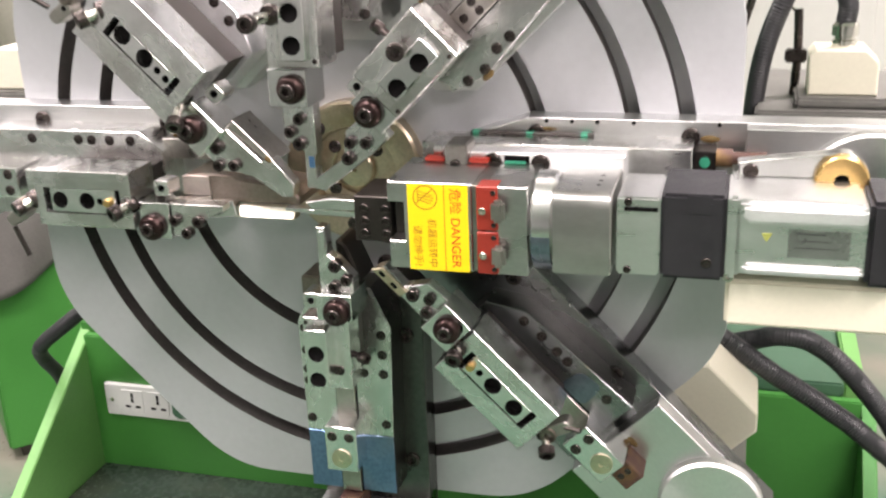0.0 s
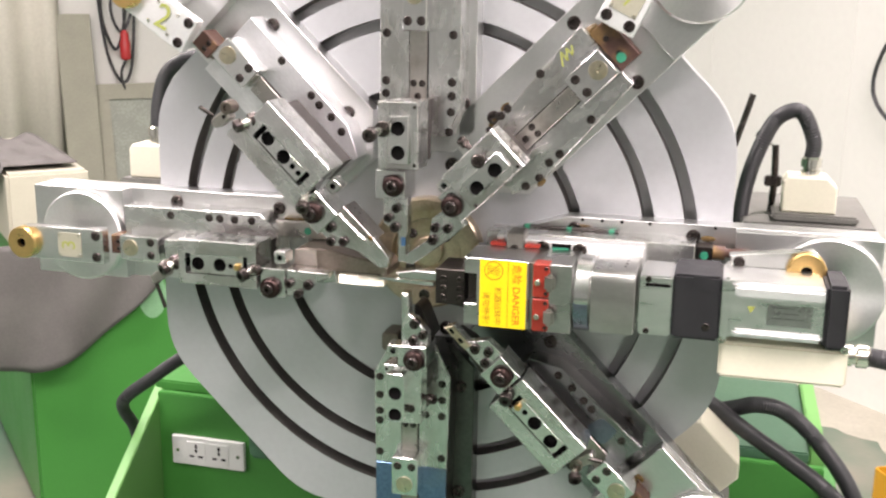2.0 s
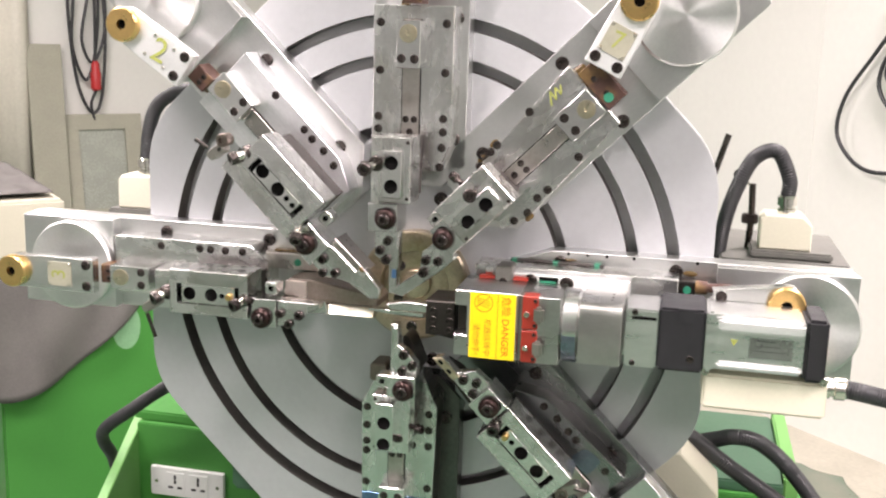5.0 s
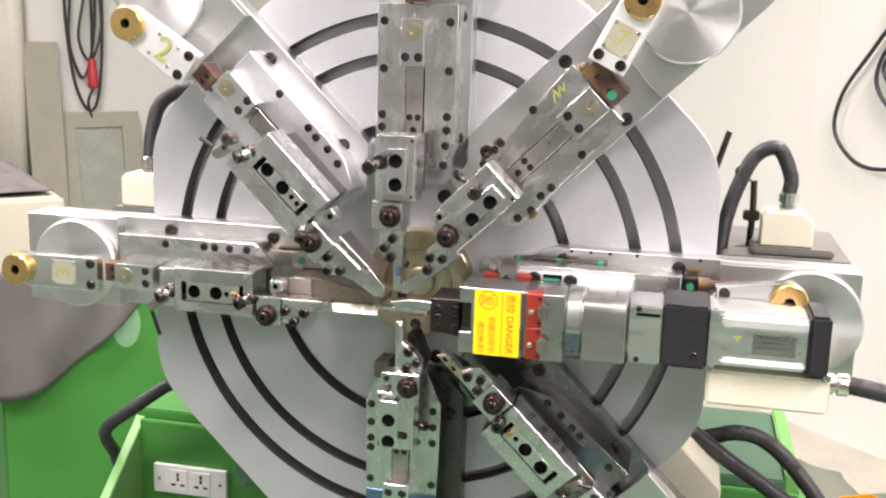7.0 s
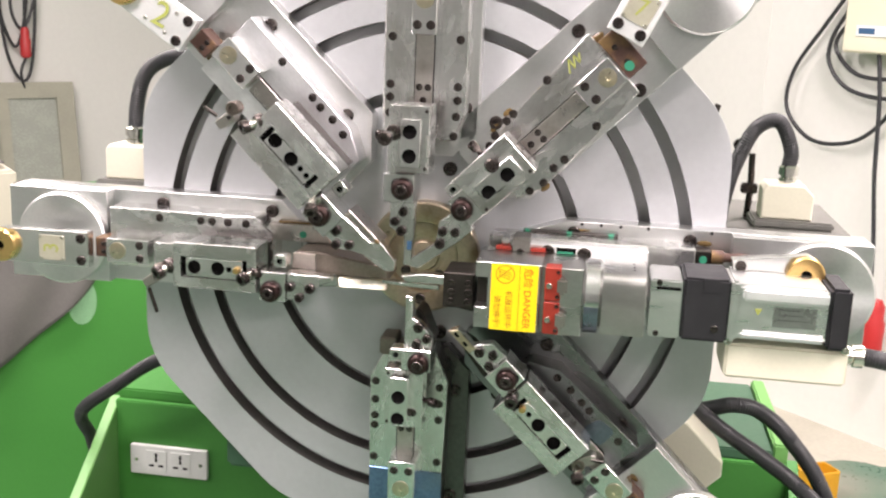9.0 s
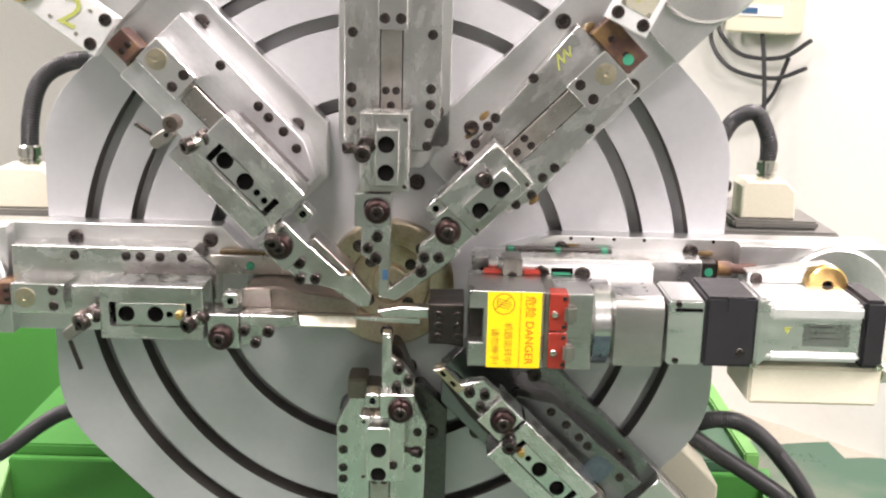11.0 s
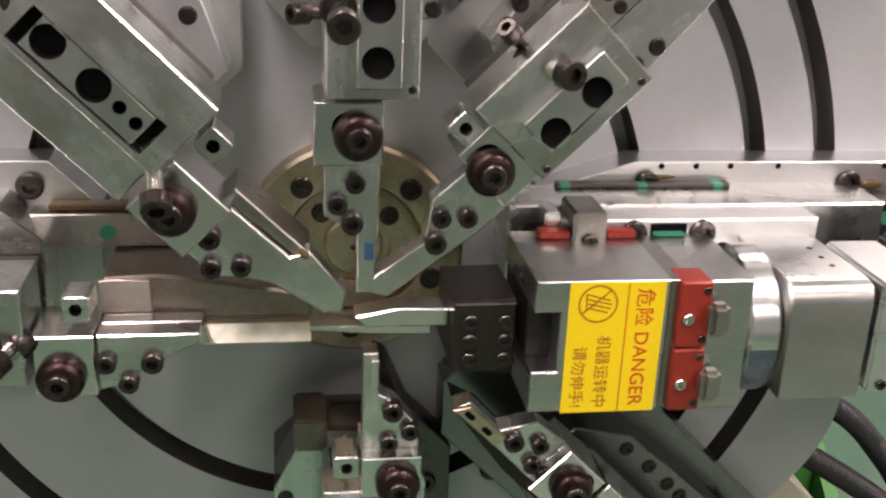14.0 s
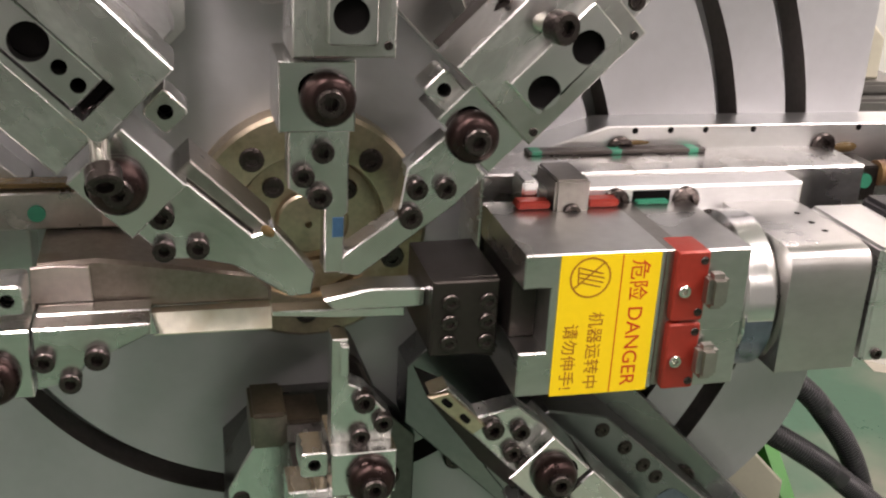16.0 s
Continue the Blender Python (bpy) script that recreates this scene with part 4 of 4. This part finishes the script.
part("coupling_nut", lathe([(0.0, 0.03), (0.006, 0.03), (0.006, 0.0), (0.009, 0.0), (0.009, -0.015), (0, -0.015)], 12), COPPER, a5, "rust-brown rod end", Matrix.Translation((0.394, 0.026, 0.058)) @ Matrix.Rotation(radians(90), 4, "Y"))
W = 0.178
WM = 0.183
head = part("spinner_head", prism(mm([(96, -56), (96, -30), (111, -30), (111, 7), (96, 7), (96, 26), (174, 26), (174, -56)]), 0.093, W - 0.0015, c=0.0009), HEADM, a5, "ground steel spinner head")
part("head_recess", box(0.0965, 0.1108, -0.0298, 0.0068, 0.10, W - 0.022, 0.0005), HOLDM, head)
part("head_groove", prism(mm(rect(174.2, 185.8, -55.5, 25.2)), 0.093, W - 0.003, c=0.0005), WORN, head, "oily groove across the head")
part("head_rear", prism(mm(rect(186, 224, -57, 25)), 0.093, W - 0.0015, c=0.0009), HEADM, head, "ground steel rear half of the head")
lab = part("danger_sticker", prism(mm(rect(115, 171, -56.5, 25.5)), W - 0.0014, W - 0.0008, c=0.0001), YELLOW, head, "yellow sticker with red warning writing")
TXT = Matrix(((0, 1, 0, 0), (-1, 0, 0, 0), (0, 0, 1, 0), (0, 0, 0, 1)))
LW = W - 0.0007
LX = 0.0312
letters("writing", "\u5371\u9669 DANGER", 0.0118, REDINK, lab, Matrix.Translation((0.1275 + LX, -0.0155, LW)) @ TXT)
letters("writing", "\u673a\u5668\u8fd0\u8f6c\u4e2d", 0.0093, INK, lab, Matrix.Translation((0.1055 + LX, -0.0305, LW)) @ TXT)
letters("writing", "\u8bf7\u52ff\u4f38\u624b!", 0.0093, INK, lab, Matrix.Translation((0.0918 + LX, -0.0335, LW)) @ TXT)
part("line", prism(mm(rect(148.8, 149.4, -56, 25)), LW, LW + 0.0001, c=0.00002), REDINK, lab)
ring = lathe([(0.0105, LW), (0.0105, LW + 0.0001), (0.0115, LW + 0.0001), (0.0115, LW)], 32, None, Matrix.Translation((0.1005 + LX, 0.0125, 0)))
part("round_sign", ring, INK, lab)
bar = bmesh.new()
for k, (p, q, wd) in enumerate((((-9, -6), (7, 8), 0.9), ((-7, 6), (7, 2), 0.8), ((-7, 3), (8, -0.5), 0.8), ((-6, 0.2), (7.5, -3), 0.8), ((-5, -2.5), (6, -5.5), 0.8), ((-6.5, -4), (-7, 6), 0.8))):
    d = Vector((q[0] - p[0], q[1] - p[1])).normalized()
    o = Vector((-d.y, d.x)) * wd / 2
    prism([(0.1005 + LX + x / 1000, 0.0125 + y / 1000) for x, y in ((p[0] + o.x, p[1] + o.y), (p[0] - o.x, p[1] - o.y), (q[0] - o.x, q[1] - o.y), (q[0] + o.x, q[1] + o.y))], LW, LW + 0.0001, c=0.00002, bm=bar)
part("sign_bars", bar, INK, lab)
for v0, v1 in ((-15, 25.7), (-56, -16.5)):
    rb = part("red_clamp", prism(mm(rounded(rect(151 + 28, 170 + 28, v0, v1), 2, 2)), W - 0.02, W + 0.002, c=0.001), REDM, head, "red anodised cable clamp")
    vm = (v0 + v1) / 2000
    bolt(rb, 0.1565 + DX, vm - 0.002, W + 0.002, 0.0036, 0.0025, CHROME, "screw")
    bolt(rb, 0.1665 + DX, vm + 0.015, W + 0.002, 0.0024, 0.0008)
    bolt(rb, 0.1665 + DX, vm - 0.015, W + 0.002, 0.0024, 0.0008)
    part("spring_clip", box(0.166 + DX, 0.178 + DX, vm - 0.010, vm + 0.010, W + 0.002, W + 0.013, 0.003), CLIPM, rb, "bent nickel spring clip")
part("tool_holder", prism(mm([(30 + 24.0, -40), (30 + 24.0, 2), (67.5 + 24.0, 3), (67.5 + 24.0, -46)]), 0.090, 0.147, c=0.0015), HOLDM, head, "dark steel tool holder")
hold = part("holder_cap", prism(mm(rect(30 + 24.0, 67 + 24.0, -41, 3)), 0.1472, 0.152, c=0.001), HOLDM, head, "dark holder cap with six screws")
for u in (0.040, 0.061):
    for v in (-0.009, -0.021, -0.033):
        bolt(hold, u + 0.024, v, 0.152, 0.0048, 0.002)
part("mandrel", prism(mm([(-2, -11), (4, -18), (54, -18), (54, -7), (24, -6)]), 0.118, 0.136, c=0.001), STEEL2, head, "bright winding mandrel")
part("mandrel_blade", prism(mm([(-28, -24), (-28, -21), (45, -22), (45, -28), (8, -27)]), 0.114, 0.126, c=0.0008), STEEL2, head, "thin lower blade")
drum = part("bearing_drum", lathe([(0, 0.0), (0.0415, 0.0), (0.0445, 0.003), (0.0445, 0.019), (0.042, 0.022), (0, 0.022)], 48), STEEL2, head, "polished round bearing drum", Matrix.Translation((0.2245, -0.0155, 0.1325)) @ Matrix.Rotation(radians(90), 4, "Y"))
part("blue_ring", lathe([(0.0385, 0), (0.0385, 0.017)], 30), STAIN, head, "blue band", Matrix.Translation((0.2265, -0.022, 0.1385)) @ Matrix.Rotation(radians(90), 4, "Y"))
WG, MX = 0.181, 0.0325
gb = part("gear_block", prism([(0.093, -0.050), (0.093, 0.023), (WG - 0.014, 0.023), (WG - 0.006, 0.0215), (WG - 0.0015, 0.017), (WG, 0.010), (WG, -0.050)], 0.0, 0.0505, c=0.0012), HEADM, a5, "ground steel gear block", Matrix(((0, 0, 1, 0.247), (0, 1, 0, 0), (1, 0, 0, 0), (0, 0, 0, 1))))
for w in (0.122, 0.138, 0.152):
    part("dowel_hole", lathe([(0.002, 0), (0, 0.0001)], 10), RECESS_SHADE, gb, "", Matrix.Translation((w, 0.0233, 0.036)) @ Matrix.Rotation(radians(-90), 4, "X"))
ad = part("motor_flange", box(0.2695 + MX, 0.306 + MX, -0.048, 0.022, 0.105, WM - 0.003, 0.002), ALU, a5, "bare aluminium motor flange")
for v in (-0.043, 0.018):
    bolt(ad, 0.279 + MX, v, WM - 0.003, 0.0034, 0.002)
part("flange_groove", box(0.276 + MX, 0.304 + MX, 0.010, 0.0135, WM - 0.0028, WM - 0.0018, 0.0002), RECESS_SHADE, ad)
gear = part("gearbox", box(0.3065 + MX, 0.360 + MX, -0.048, 0.027, 0.102, WM, 0.003), MOTORB, a5, "matt black planetary gearbox")
part("gear_recess", box(0.328 + MX, 0.348 + MX, 0.010, 0.0275, WM - 0.005, WM + 0.0006, 0.001), MOTORB, gear)
bolt(gear, 0.345 + MX, -0.032, WM, 0.0045, 0.0008)
mot = part("servo_motor", box(0.3605 + MX, 0.470 + MX, -0.042, 0.0235, 0.106, WM - 0.003, 0.004), ALU, a5, "bare aluminium servo motor")
part("motor_plate_front", box(0.3605 + MX, 0.371 + MX, -0.045, 0.027, 0.103, WM, 0.003), ALU, mot)
for v0, v1 in ((0.0045, 0.0205), (-0.040, -0.031)):
    part("motor_rib", box(0.374 + MX, 0.4695 + MX, v0, v1, WM - 0.007, WM + 0.0025, 0.0035), FROST, mot)
part("rating_plate", prism(mm(rect(442, 490, -24, 0)), WM - 0.003, WM - 0.0024, c=0.0001), PLATELBL, mot, "grey rating plate")
for k in range(3):
    part("plate_line", prism(mm(rect(447, 471 + 5 * k, -3.6 - 6 * k, -2.8 - 6 * k)), WM - 0.0023, WM - 0.0022, c=0.00002), MOTORB, mot)
part("warning_triangle", prism([(0.388 + MX, -0.004), (0.397 + MX, -0.004), (0.3925 + MX, -0.012)], WM - 0.003, WM - 0.0025, c=0.0001), PAINTY, mot, "small yellow warning triangle")
part("encoder_cap", box(0.4705 + MX, 0.495 + MX, -0.047, 0.026, 0.104, WM - 0.002, 0.004), MOTORB, mot, "black encoder cap")
jb = part("junction_box", box(0.366 + DX, 0.505 + DX, -0.093, -0.051, 0.08, W - 0.008, 0.003), CREAM, a5, "cream sheet metal junction box")
for u in (0.368, 0.500):
    bolt(jb, u + DX, -0.048, W - 0.012, 0.005, 0.006, CHROME, "lug")
GL = [(0, 0), (0.013, 0), (0.013, 0.008), (0.0105, 0.009), (0.0105, 0.012), (0.014, 0.013), (0.014, 0.024), (0.011, 0.027), (0, 0.027)]
part("gland", lathe(GL, 12), CHROME, jb, "nickel cable gland", Matrix.Translation((0.505 + DX, -0.066, 0.13)) @ Matrix.Rotation(radians(90), 4, "Y"))
part("conduit", tube([(0.53 + DX, -0.066, 0.13), (0.59, -0.070, 0.132), (0.67, -0.088, 0.122), (0.76, -0.14, 0.08), (0.84, -0.26, -0.02), (0.86, -0.45, -0.15)], 0.0112, ribs=0.0007, pitch=0.0036, n=12), RUBBER, jb, "black corrugated conduit")

# ---------------------------------------------------------------- drive boxes and conduits behind the plate


def drive_box(m, label, sx=0.072, sy=0.05, sz=0.05, gland=True):
    b = thing("drive_box", m, label, "junction box", "drive boxes behind the plate")
    bm = prism([(-sx / 2, 0), (sx / 2, 0), (sx / 2, sz * 0.72), (sx / 2 - sz * 0.28, sz), (-sx / 2 + 0.006, sz), (-sx / 2, sz * 0.85)], -sy / 2, sy / 2, c=0.002)
    part("cover", bm, CREAM, b, "cream sheet metal cover", Matrix.Rotation(radians(90), 4, "X"))
    part("gasket", box(-sx / 2 - 0.012, sx / 2 + 0.03, -sy / 2 - 0.012, sy / 2 + 0.02, -0.012, -0.0005, 0.003), GREYM, b, "grey mounting base")
    if gland:
        part("gland", lathe(GL, 12), CHROME, b, "nickel cable gland", Matrix.Translation((0, 0, sz - 0.001)))
    return b


dr = drive_box(Matrix.Translation((0.503, 0.2, 1.187)), "cream drive box with a nickel gland behind the face plate")
part("conduit", tube([(0, 0, 0.075), (0, 0, 0.10), (-0.02, 0, 0.138), (-0.05, 0, 0.128), (-0.07, 0, 0.088), (-0.085, 0, 0.035), (-0.092, 0, -0.03), (-0.095, 0.01, -0.12)], 0.0112, ribs=0.0007, pitch=0.0036, n=12), RUBBER, dr, "black corrugated conduit")
part("mount", box(-0.09, 0.09, -0.05, 0.2, -0.05, -0.0125, 0.003), GREYM, dr, "grey motor body")
dl = drive_box(Matrix.Translation((-0.452, 0.09, 1.2)), "cream drive box with an upright black conduit")
part("conduit", tube([(0, 0, 0.07), (0.004, 0, 0.11), (0.016, 0, 0.15), (0.04, 0, 0.172), (0.08, 0, 0.182), (0.15, 0.02, 0.17), (0.22, 0.05, 0.12)], 0.0112, ribs=0.0007, pitch=0.0036, n=12), RUBBER, dl, "black corrugated conduit")
part("mount", box(-0.06, 0.06, -0.03, 0.12, -0.06, -0.0125, 0.003), GREYM, dl, "grey motor body")
db = drive_box(Matrix.Translation((0.372, 0.1, 0.838)) @ Matrix.Rotation(radians(45), 4, "Y") @ Matrix.Translation((0, 0, 0.0)), "cream drive box behind the face plate rim", 0.10, 0.09, 0.055, False)
part("mount", box(-0.06, 0.05, -0.05, 0.06, -0.07, -0.0125, 0.003), GREYM, db, "grey motor body")
solid("conduit", tube([(0.32, 0.16, 0.945), (0.385, 0.15, 0.905), (0.41, 0.15, 0.888), (0.452, 0.15, 0.859), (0.514, 0.15, 0.82), (0.568, 0.15, 0.78), (0.68, 0.14, 0.68), (0.78, 0.14, 0.5), (0.80, 0.2, 0.2), (0.8, 0.3, 0.012)], 0.0125, ribs=0.0007, pitch=0.0036, n=12), RUBBER, "black corrugated conduit hanging from the machine", "conduit", "conduits")
solid("conduit", tube([(0.40, 0.19, 0.875), (0.431, 0.18, 0.888), (0.459, 0.17, 0.899), (0.497, 0.17, 0.892), (0.546, 0.17, 0.851), (0.606, 0.17, 0.764), (0.66, 0.17, 0.6), (0.68, 0.22, 0.3), (0.68, 0.3, 0.012)], 0.0125, ribs=0.0007, pitch=0.0036, n=12), RUBBER, "black corrugated conduit hanging from the machine", "conduit", "conduits")
solid("conduit", tube([(-0.40, 0.16, 0.905), (-0.48, 0.2, 0.869), (-0.553, 0.2, 0.817), (-0.616, 0.22, 0.768), (-0.642, 0.255, 0.728), (-0.640, 0.285, 0.68), (-0.637, 0.3, 0.6), (-0.637, 0.3, 0.45)], 0.0115, ribs=0.0007, pitch=0.0036, n=12), RUBBER, "black corrugated conduit looped into the tray side", "conduit", "conduits")
st = thing("gauge_stand", Matrix.Translation((0.455, 0.24, 1.172)), "thin dark rod stand behind the face plate", "stand")
part("rod", tube([(0, 0, 0), (0.002, 0, 0.05), (0, 0, 0.10)], 0.005, n=8), BLACK, st)
part("clamp", box(-0.012, 0.012, -0.008, 0.008, 0.04, 0.055, 0.002), BLACK, st)
part("knob", lathe([(0, 0.006), (0.009, 0.006), (0.009, -0.006), (0, -0.006)], 12), BLACK, st, "", Matrix.Translation((-0.02, 0, 0.112)) @ Matrix.Rotation(radians(90), 4, "X"))
part("arm", tube([(-0.02, 0, 0.112), (-0.008, 0, 0.102), (0.0, 0, 0.095)], 0.002, n=6), CHROME, st)
wr = thing("lever_rod", Matrix.Translation((0.270, 0.5, 0.766)), "thin dark lever rod on the machine base", "rod")
part("rod", tube([(0, 0, 0), (0.139, 0, 0.501), (0.153, 0, 0.552)], 0.0055, n=8), BLACK, wr)

# ---------------------------------------------------------------- things in the room
# green cabinet on the left, at the room's angle
cab = thing("green_cabinet", Matrix.Translation((-1.39, 1.0, 0)) @ Matrix.Rotation(radians(45), 4, "Z"), "tall green steel cabinet with a grey cover", "cabinet")
part("carcass", box(0.0, 0.8, 0.0, 0.9, 0.04, 0.80, 0.006), GREENM, cab)
part("plinth", box(0.03, 0.77, 0.03, 0.87, 0.0, 0.04, 0.002), DARKM, cab)
part("worn_patch", prism([(0.34 + 0.040 * math.cos(2 * math.pi * i / 20), 0.63 + 0.066 * math.sin(2 * math.pi * i / 20)) for i in range(20)], -0.0005, 0.0006, c=0.0001), FADED, cab, "oval patch of worn paint", Matrix(((1, 0, 0, 0), (0, 0, -1, 0), (0, 1, 0, 0), (0, 0, 0, 1))))
cb = solid("cream_box", box(-0.02, 0.19, 0.02, 0.75, 0.802, 1.0, 0.008), CREAM3, "cream sheet metal box on the green cabinet", "box", m=Matrix.Translation((-1.39, 1.0, 0)) @ Matrix.Rotation(radians(45), 4, "Z"))

# grey cover hanging over the cabinet's front corner
bm = bmesh.new()
NU, NV = 26, 18
grid = []
for i in range(NU + 1):
    row = []
    for j in range(NV + 1):
        s, t = i / NU, j / NV
        x = -0.1 + 0.52 * s
        low = 0.47 + 0.26 * max(0.0, (s - 0.2) / 0.8) ** 1.6 + 0.12 * max(0.0, 0.2 - s)
        z = 0.82 + (low - 0.82) * t
        y = -0.02 - 0.03 * math.sin(3 * s + 1) * t - 0.015 * math.sin(14 * s + 3 * t) * t
        row.append(bm.verts.new((x, y, z)))
    grid.append(row)
for i in range(NU):
    for j in range(NV):
        bm.faces.new((grid[i][j], grid[i + 1][j], grid[i + 1][j + 1], grid[i][j + 1]))
cov = solid("dust_cover", bm, CLOTH, "grey plastic dust cover hanging over the green cabinet", "cover", m=Matrix.Translation((-1.39, 1.0, 0)) @ Matrix.Rotation(radians(45), 4, "Z"))
sol = cov.modifiers.new("thick", "SOLIDIFY")
sol.thickness = 0.003
bm = bmesh.new()
grid = [[bm.verts.new((-0.05 + 0.22 * i / 14, 0.06 + 0.6 * j / 14, 1.017 + 0.010 * math.sin(i * 0.9) * math.sin(j * 0.8) - (0.06 * (1 - i / 2) if i < 2 else 0))) for j in range(15)] for i in range(15)]
for i in range(14):
    for j in range(14):
        bm.faces.new((grid[i][j], grid[i + 1][j], grid[i + 1][j + 1], grid[i][j + 1]))
cov2 = solid("dust_cover", bm, CLOTH, "crumpled grey plastic sheet on the cream box", "cover", m=Matrix.Translation((-1.39, 1.0, 0)) @ Matrix.Rotation(radians(45), 4, "Z"))
sol = cov2.modifiers.new("thick", "SOLIDIFY")
sol.thickness = 0.003

# boards leaning on the left wall (local x along the wall, -y into the room)
def leaning(name, x0, x1, z1, y0, mat, label, frame_=False):
    lean = math.atan2(y0, z1)
    t = thing(name, WALL_L @ Matrix.Translation((0, -y0 - 0.03, 0)) @ Matrix.Rotation(-lean, 4, "X"), label, "board", "boards against the wall")
    if frame_:
        h = 0.10
        part("frame", prism(rect(x0, x1, 0.0, z1), 0, 0.03, [rect(x0 + h, x1 - h, z1 * 0.4, z1 - h * 0.9)], 0.002), mat, t, "", Matrix.Rotation(radians(90), 4, "X"))
        part("pane", prism(rect(x0 + h, x1 - h, z1 * 0.4, z1 - h * 0.9), 0.006, 0.012, c=0.0), BOARD2, t, "dusty glass pane", Matrix.Rotation(radians(90), 4, "X"))
    else:
        part("panel", prism(rect(x0, x1, 0.0, z1), 0, 0.03, c=0.002), mat, t, "", Matrix.Rotation(radians(90), 4, "X"))
    return t


leaning("leaning_board", -0.37, -0.18, 1.33, 0.18, BOARD, "tall narrow grey-beige board leaning on the wall")
leaning("framed_panel", -0.20, 0.27, 0.93, 0.16, BOARD, "grey-beige framed panel leaning on the wall", True)
bm = bmesh.new()
prev = None
for i in range(61):
    x = -0.35 - 2.0 * i / 60
    y = -0.06 - 0.03 * math.sin(i * 0.9)
    cur = [bm.verts.new((x, y, 0.02)), bm.verts.new((x, y, 2.6))]
    if prev:
        bm.faces.new((prev[0], cur[0], cur[1], prev[1]))
    prev = cur
cur = solid("plastic_curtain", bm, CURTAIN, "greyish folded plastic curtain along the wall", "curtain", m=WALL_L)
cur.modifiers.new("thick", "SOLIDIFY").thickness = 0.004


def plug(parent, m):
    p = part("plug", lathe([(0, 0), (0.022, 0), (0.03, 0.01), (0.03, 0.10), (0.024, 0.112), (0.024, 0.15), (0.014, 0.17), (0, 0.17)], 16), PLUGM, parent, "red industrial plug", m)
    return p


hc = thing("hanging_cable", WALL_L @ Matrix.Translation((-0.04, 0, 0)), "black cable looped on the wall with a red industrial plug", "cable")
part("cable", tube([(-0.02, -0.05, 1.95), (-0.06, -0.05, 1.55), (-0.07, -0.05, 1.3), (0.0, -0.05, 1.12), (0.06, -0.05, 1.3), (0.08, -0.05, 1.6), (0.04, -0.05, 1.95)], 0.009, n=8), RUBBER, hc)
part("cable", tube([(0.06, -0.06, 1.95), (0.02, -0.06, 1.6), (-0.02, -0.06, 1.35), (0.04, -0.06, 1.22), (0.11, -0.06, 1.4), (0.10, -0.06, 1.7), (0.09, -0.06, 1.95)], 0.009, n=8), RUBBER, hc)
part("cable", tube([(0.05, -0.07, 1.95), (0.055, -0.07, 1.5), (0.05, -0.07, 1.23)], 0.009, n=8), RUBBER, hc)
part("cable", tube([(0.05, -0.07, 1.06), (0.02, -0.07, 0.98), (0.04, -0.06, 0.88)], 0.008, n=8), RUBBER, hc)
plug(hc, Matrix.Translation((0.05, -0.07, 1.06)))
part("cable", tube([(-0.08, -0.055, 1.95), (-0.09, -0.055, 1.5), (-0.05, -0.055, 1.1), (0.03, -0.055, 0.93), (0.09, -0.055, 1.05), (0.12, -0.055, 1.5), (0.10, -0.055, 1.95)], 0.009, n=8), RUBBER, hc)
part("bracket", box(-0.06, 0.12, -0.08, -0.002, 1.94, 1.97, 0.004), CREAM2, hc)

# wall box with cables on the right wall
def onwall(x, z, off=0.0):
    """A place on the right wall from its x in the plan."""
    return ((x - 1.8) / S2, -off, z)


wb = thing("wall_box", WALL_R @ Matrix.Translation((0.05, 0, -0.015)), "grey-cream electrical box on the wall with looped cables", "electrical box")
x0, x1 = onwall(1.04, 0)[0], onwall(1.20, 0)[0]
part("case", box(x0, x1, -0.11, -0.001, 1.375, 1.75, 0.006), CREAM2, wb)
part("name_strip", box(x0 + 0.05, x1 - 0.02, -0.114, -0.109, 1.43, 1.465, 0.001), WHITEP, wb)
part("name_bar", box(x0 + 0.06, x0 + 0.12, -0.1155, -0.1135, 1.438, 1.457, 0.0005), BLUEM, wb)
loops = [[(1.04, 1.62), (0.96, 1.46), (0.885, 1.30), (0.875, 1.16), (0.955, 1.06), (1.07, 1.07), (1.15, 1.16), (1.19, 1.3)],
         [(1.03, 1.52), (0.99, 1.42), (0.99, 1.33), (1.05, 1.25), (1.16, 1.23), (1.24, 1.27)],
         [(1.06, 1.50), (1.01, 1.42), (1.02, 1.36), (1.08, 1.30), (1.18, 1.30), (1.25, 1.36)],
         [(1.13, 1.38), (1.14, 1.30), (1.15, 1.18), (1.16, 0.97), (1.18, 0.75), (1.19, 0.56)]]
for k, l in enumerate(loops):
    part("cable", tube([onwall(x, z, 0.05 + 0.012 * k) for x, z in l], 0.0075, n=8), RUBBER, wb)
plug(wb, Matrix.Translation(onwall(1.205, 0.36, 0.07)) @ Matrix.Diagonal((1.15, 1.15, 1.15, 1)))
for k, x in enumerate((0.30, 0.80, 1.75, 2.3)):
    sx = (x - 1.8) / S2
    solid("trim", box(sx - 0.012, sx + 0.012, -0.004, -0.0005, 0.0, CEIL, 0.001), WALLM, "narrow joint strip between wall panels", "trim", kind="structure", m=WALL_R)
yb = thing("yellow_bin", Matrix.Translation((0.965, 1.86, 0)) @ Matrix.Rotation(0.5, 4, "Z") @ Matrix.Diagonal((0.6, 0.6, 0.6, 1)), "small yellow plastic bin on the floor", "bin")
part("shell", prism(rounded(rect(-0.1, 0.1, -0.07, 0.07), 0.02, 3), 0.0, 0.16, [rounded(rect(-0.09, 0.09, -0.06, 0.06), 0.015, 3)], 0.002), material("yellow_plastic", (0.75, 0.36, 0.02), 0.4), yb)
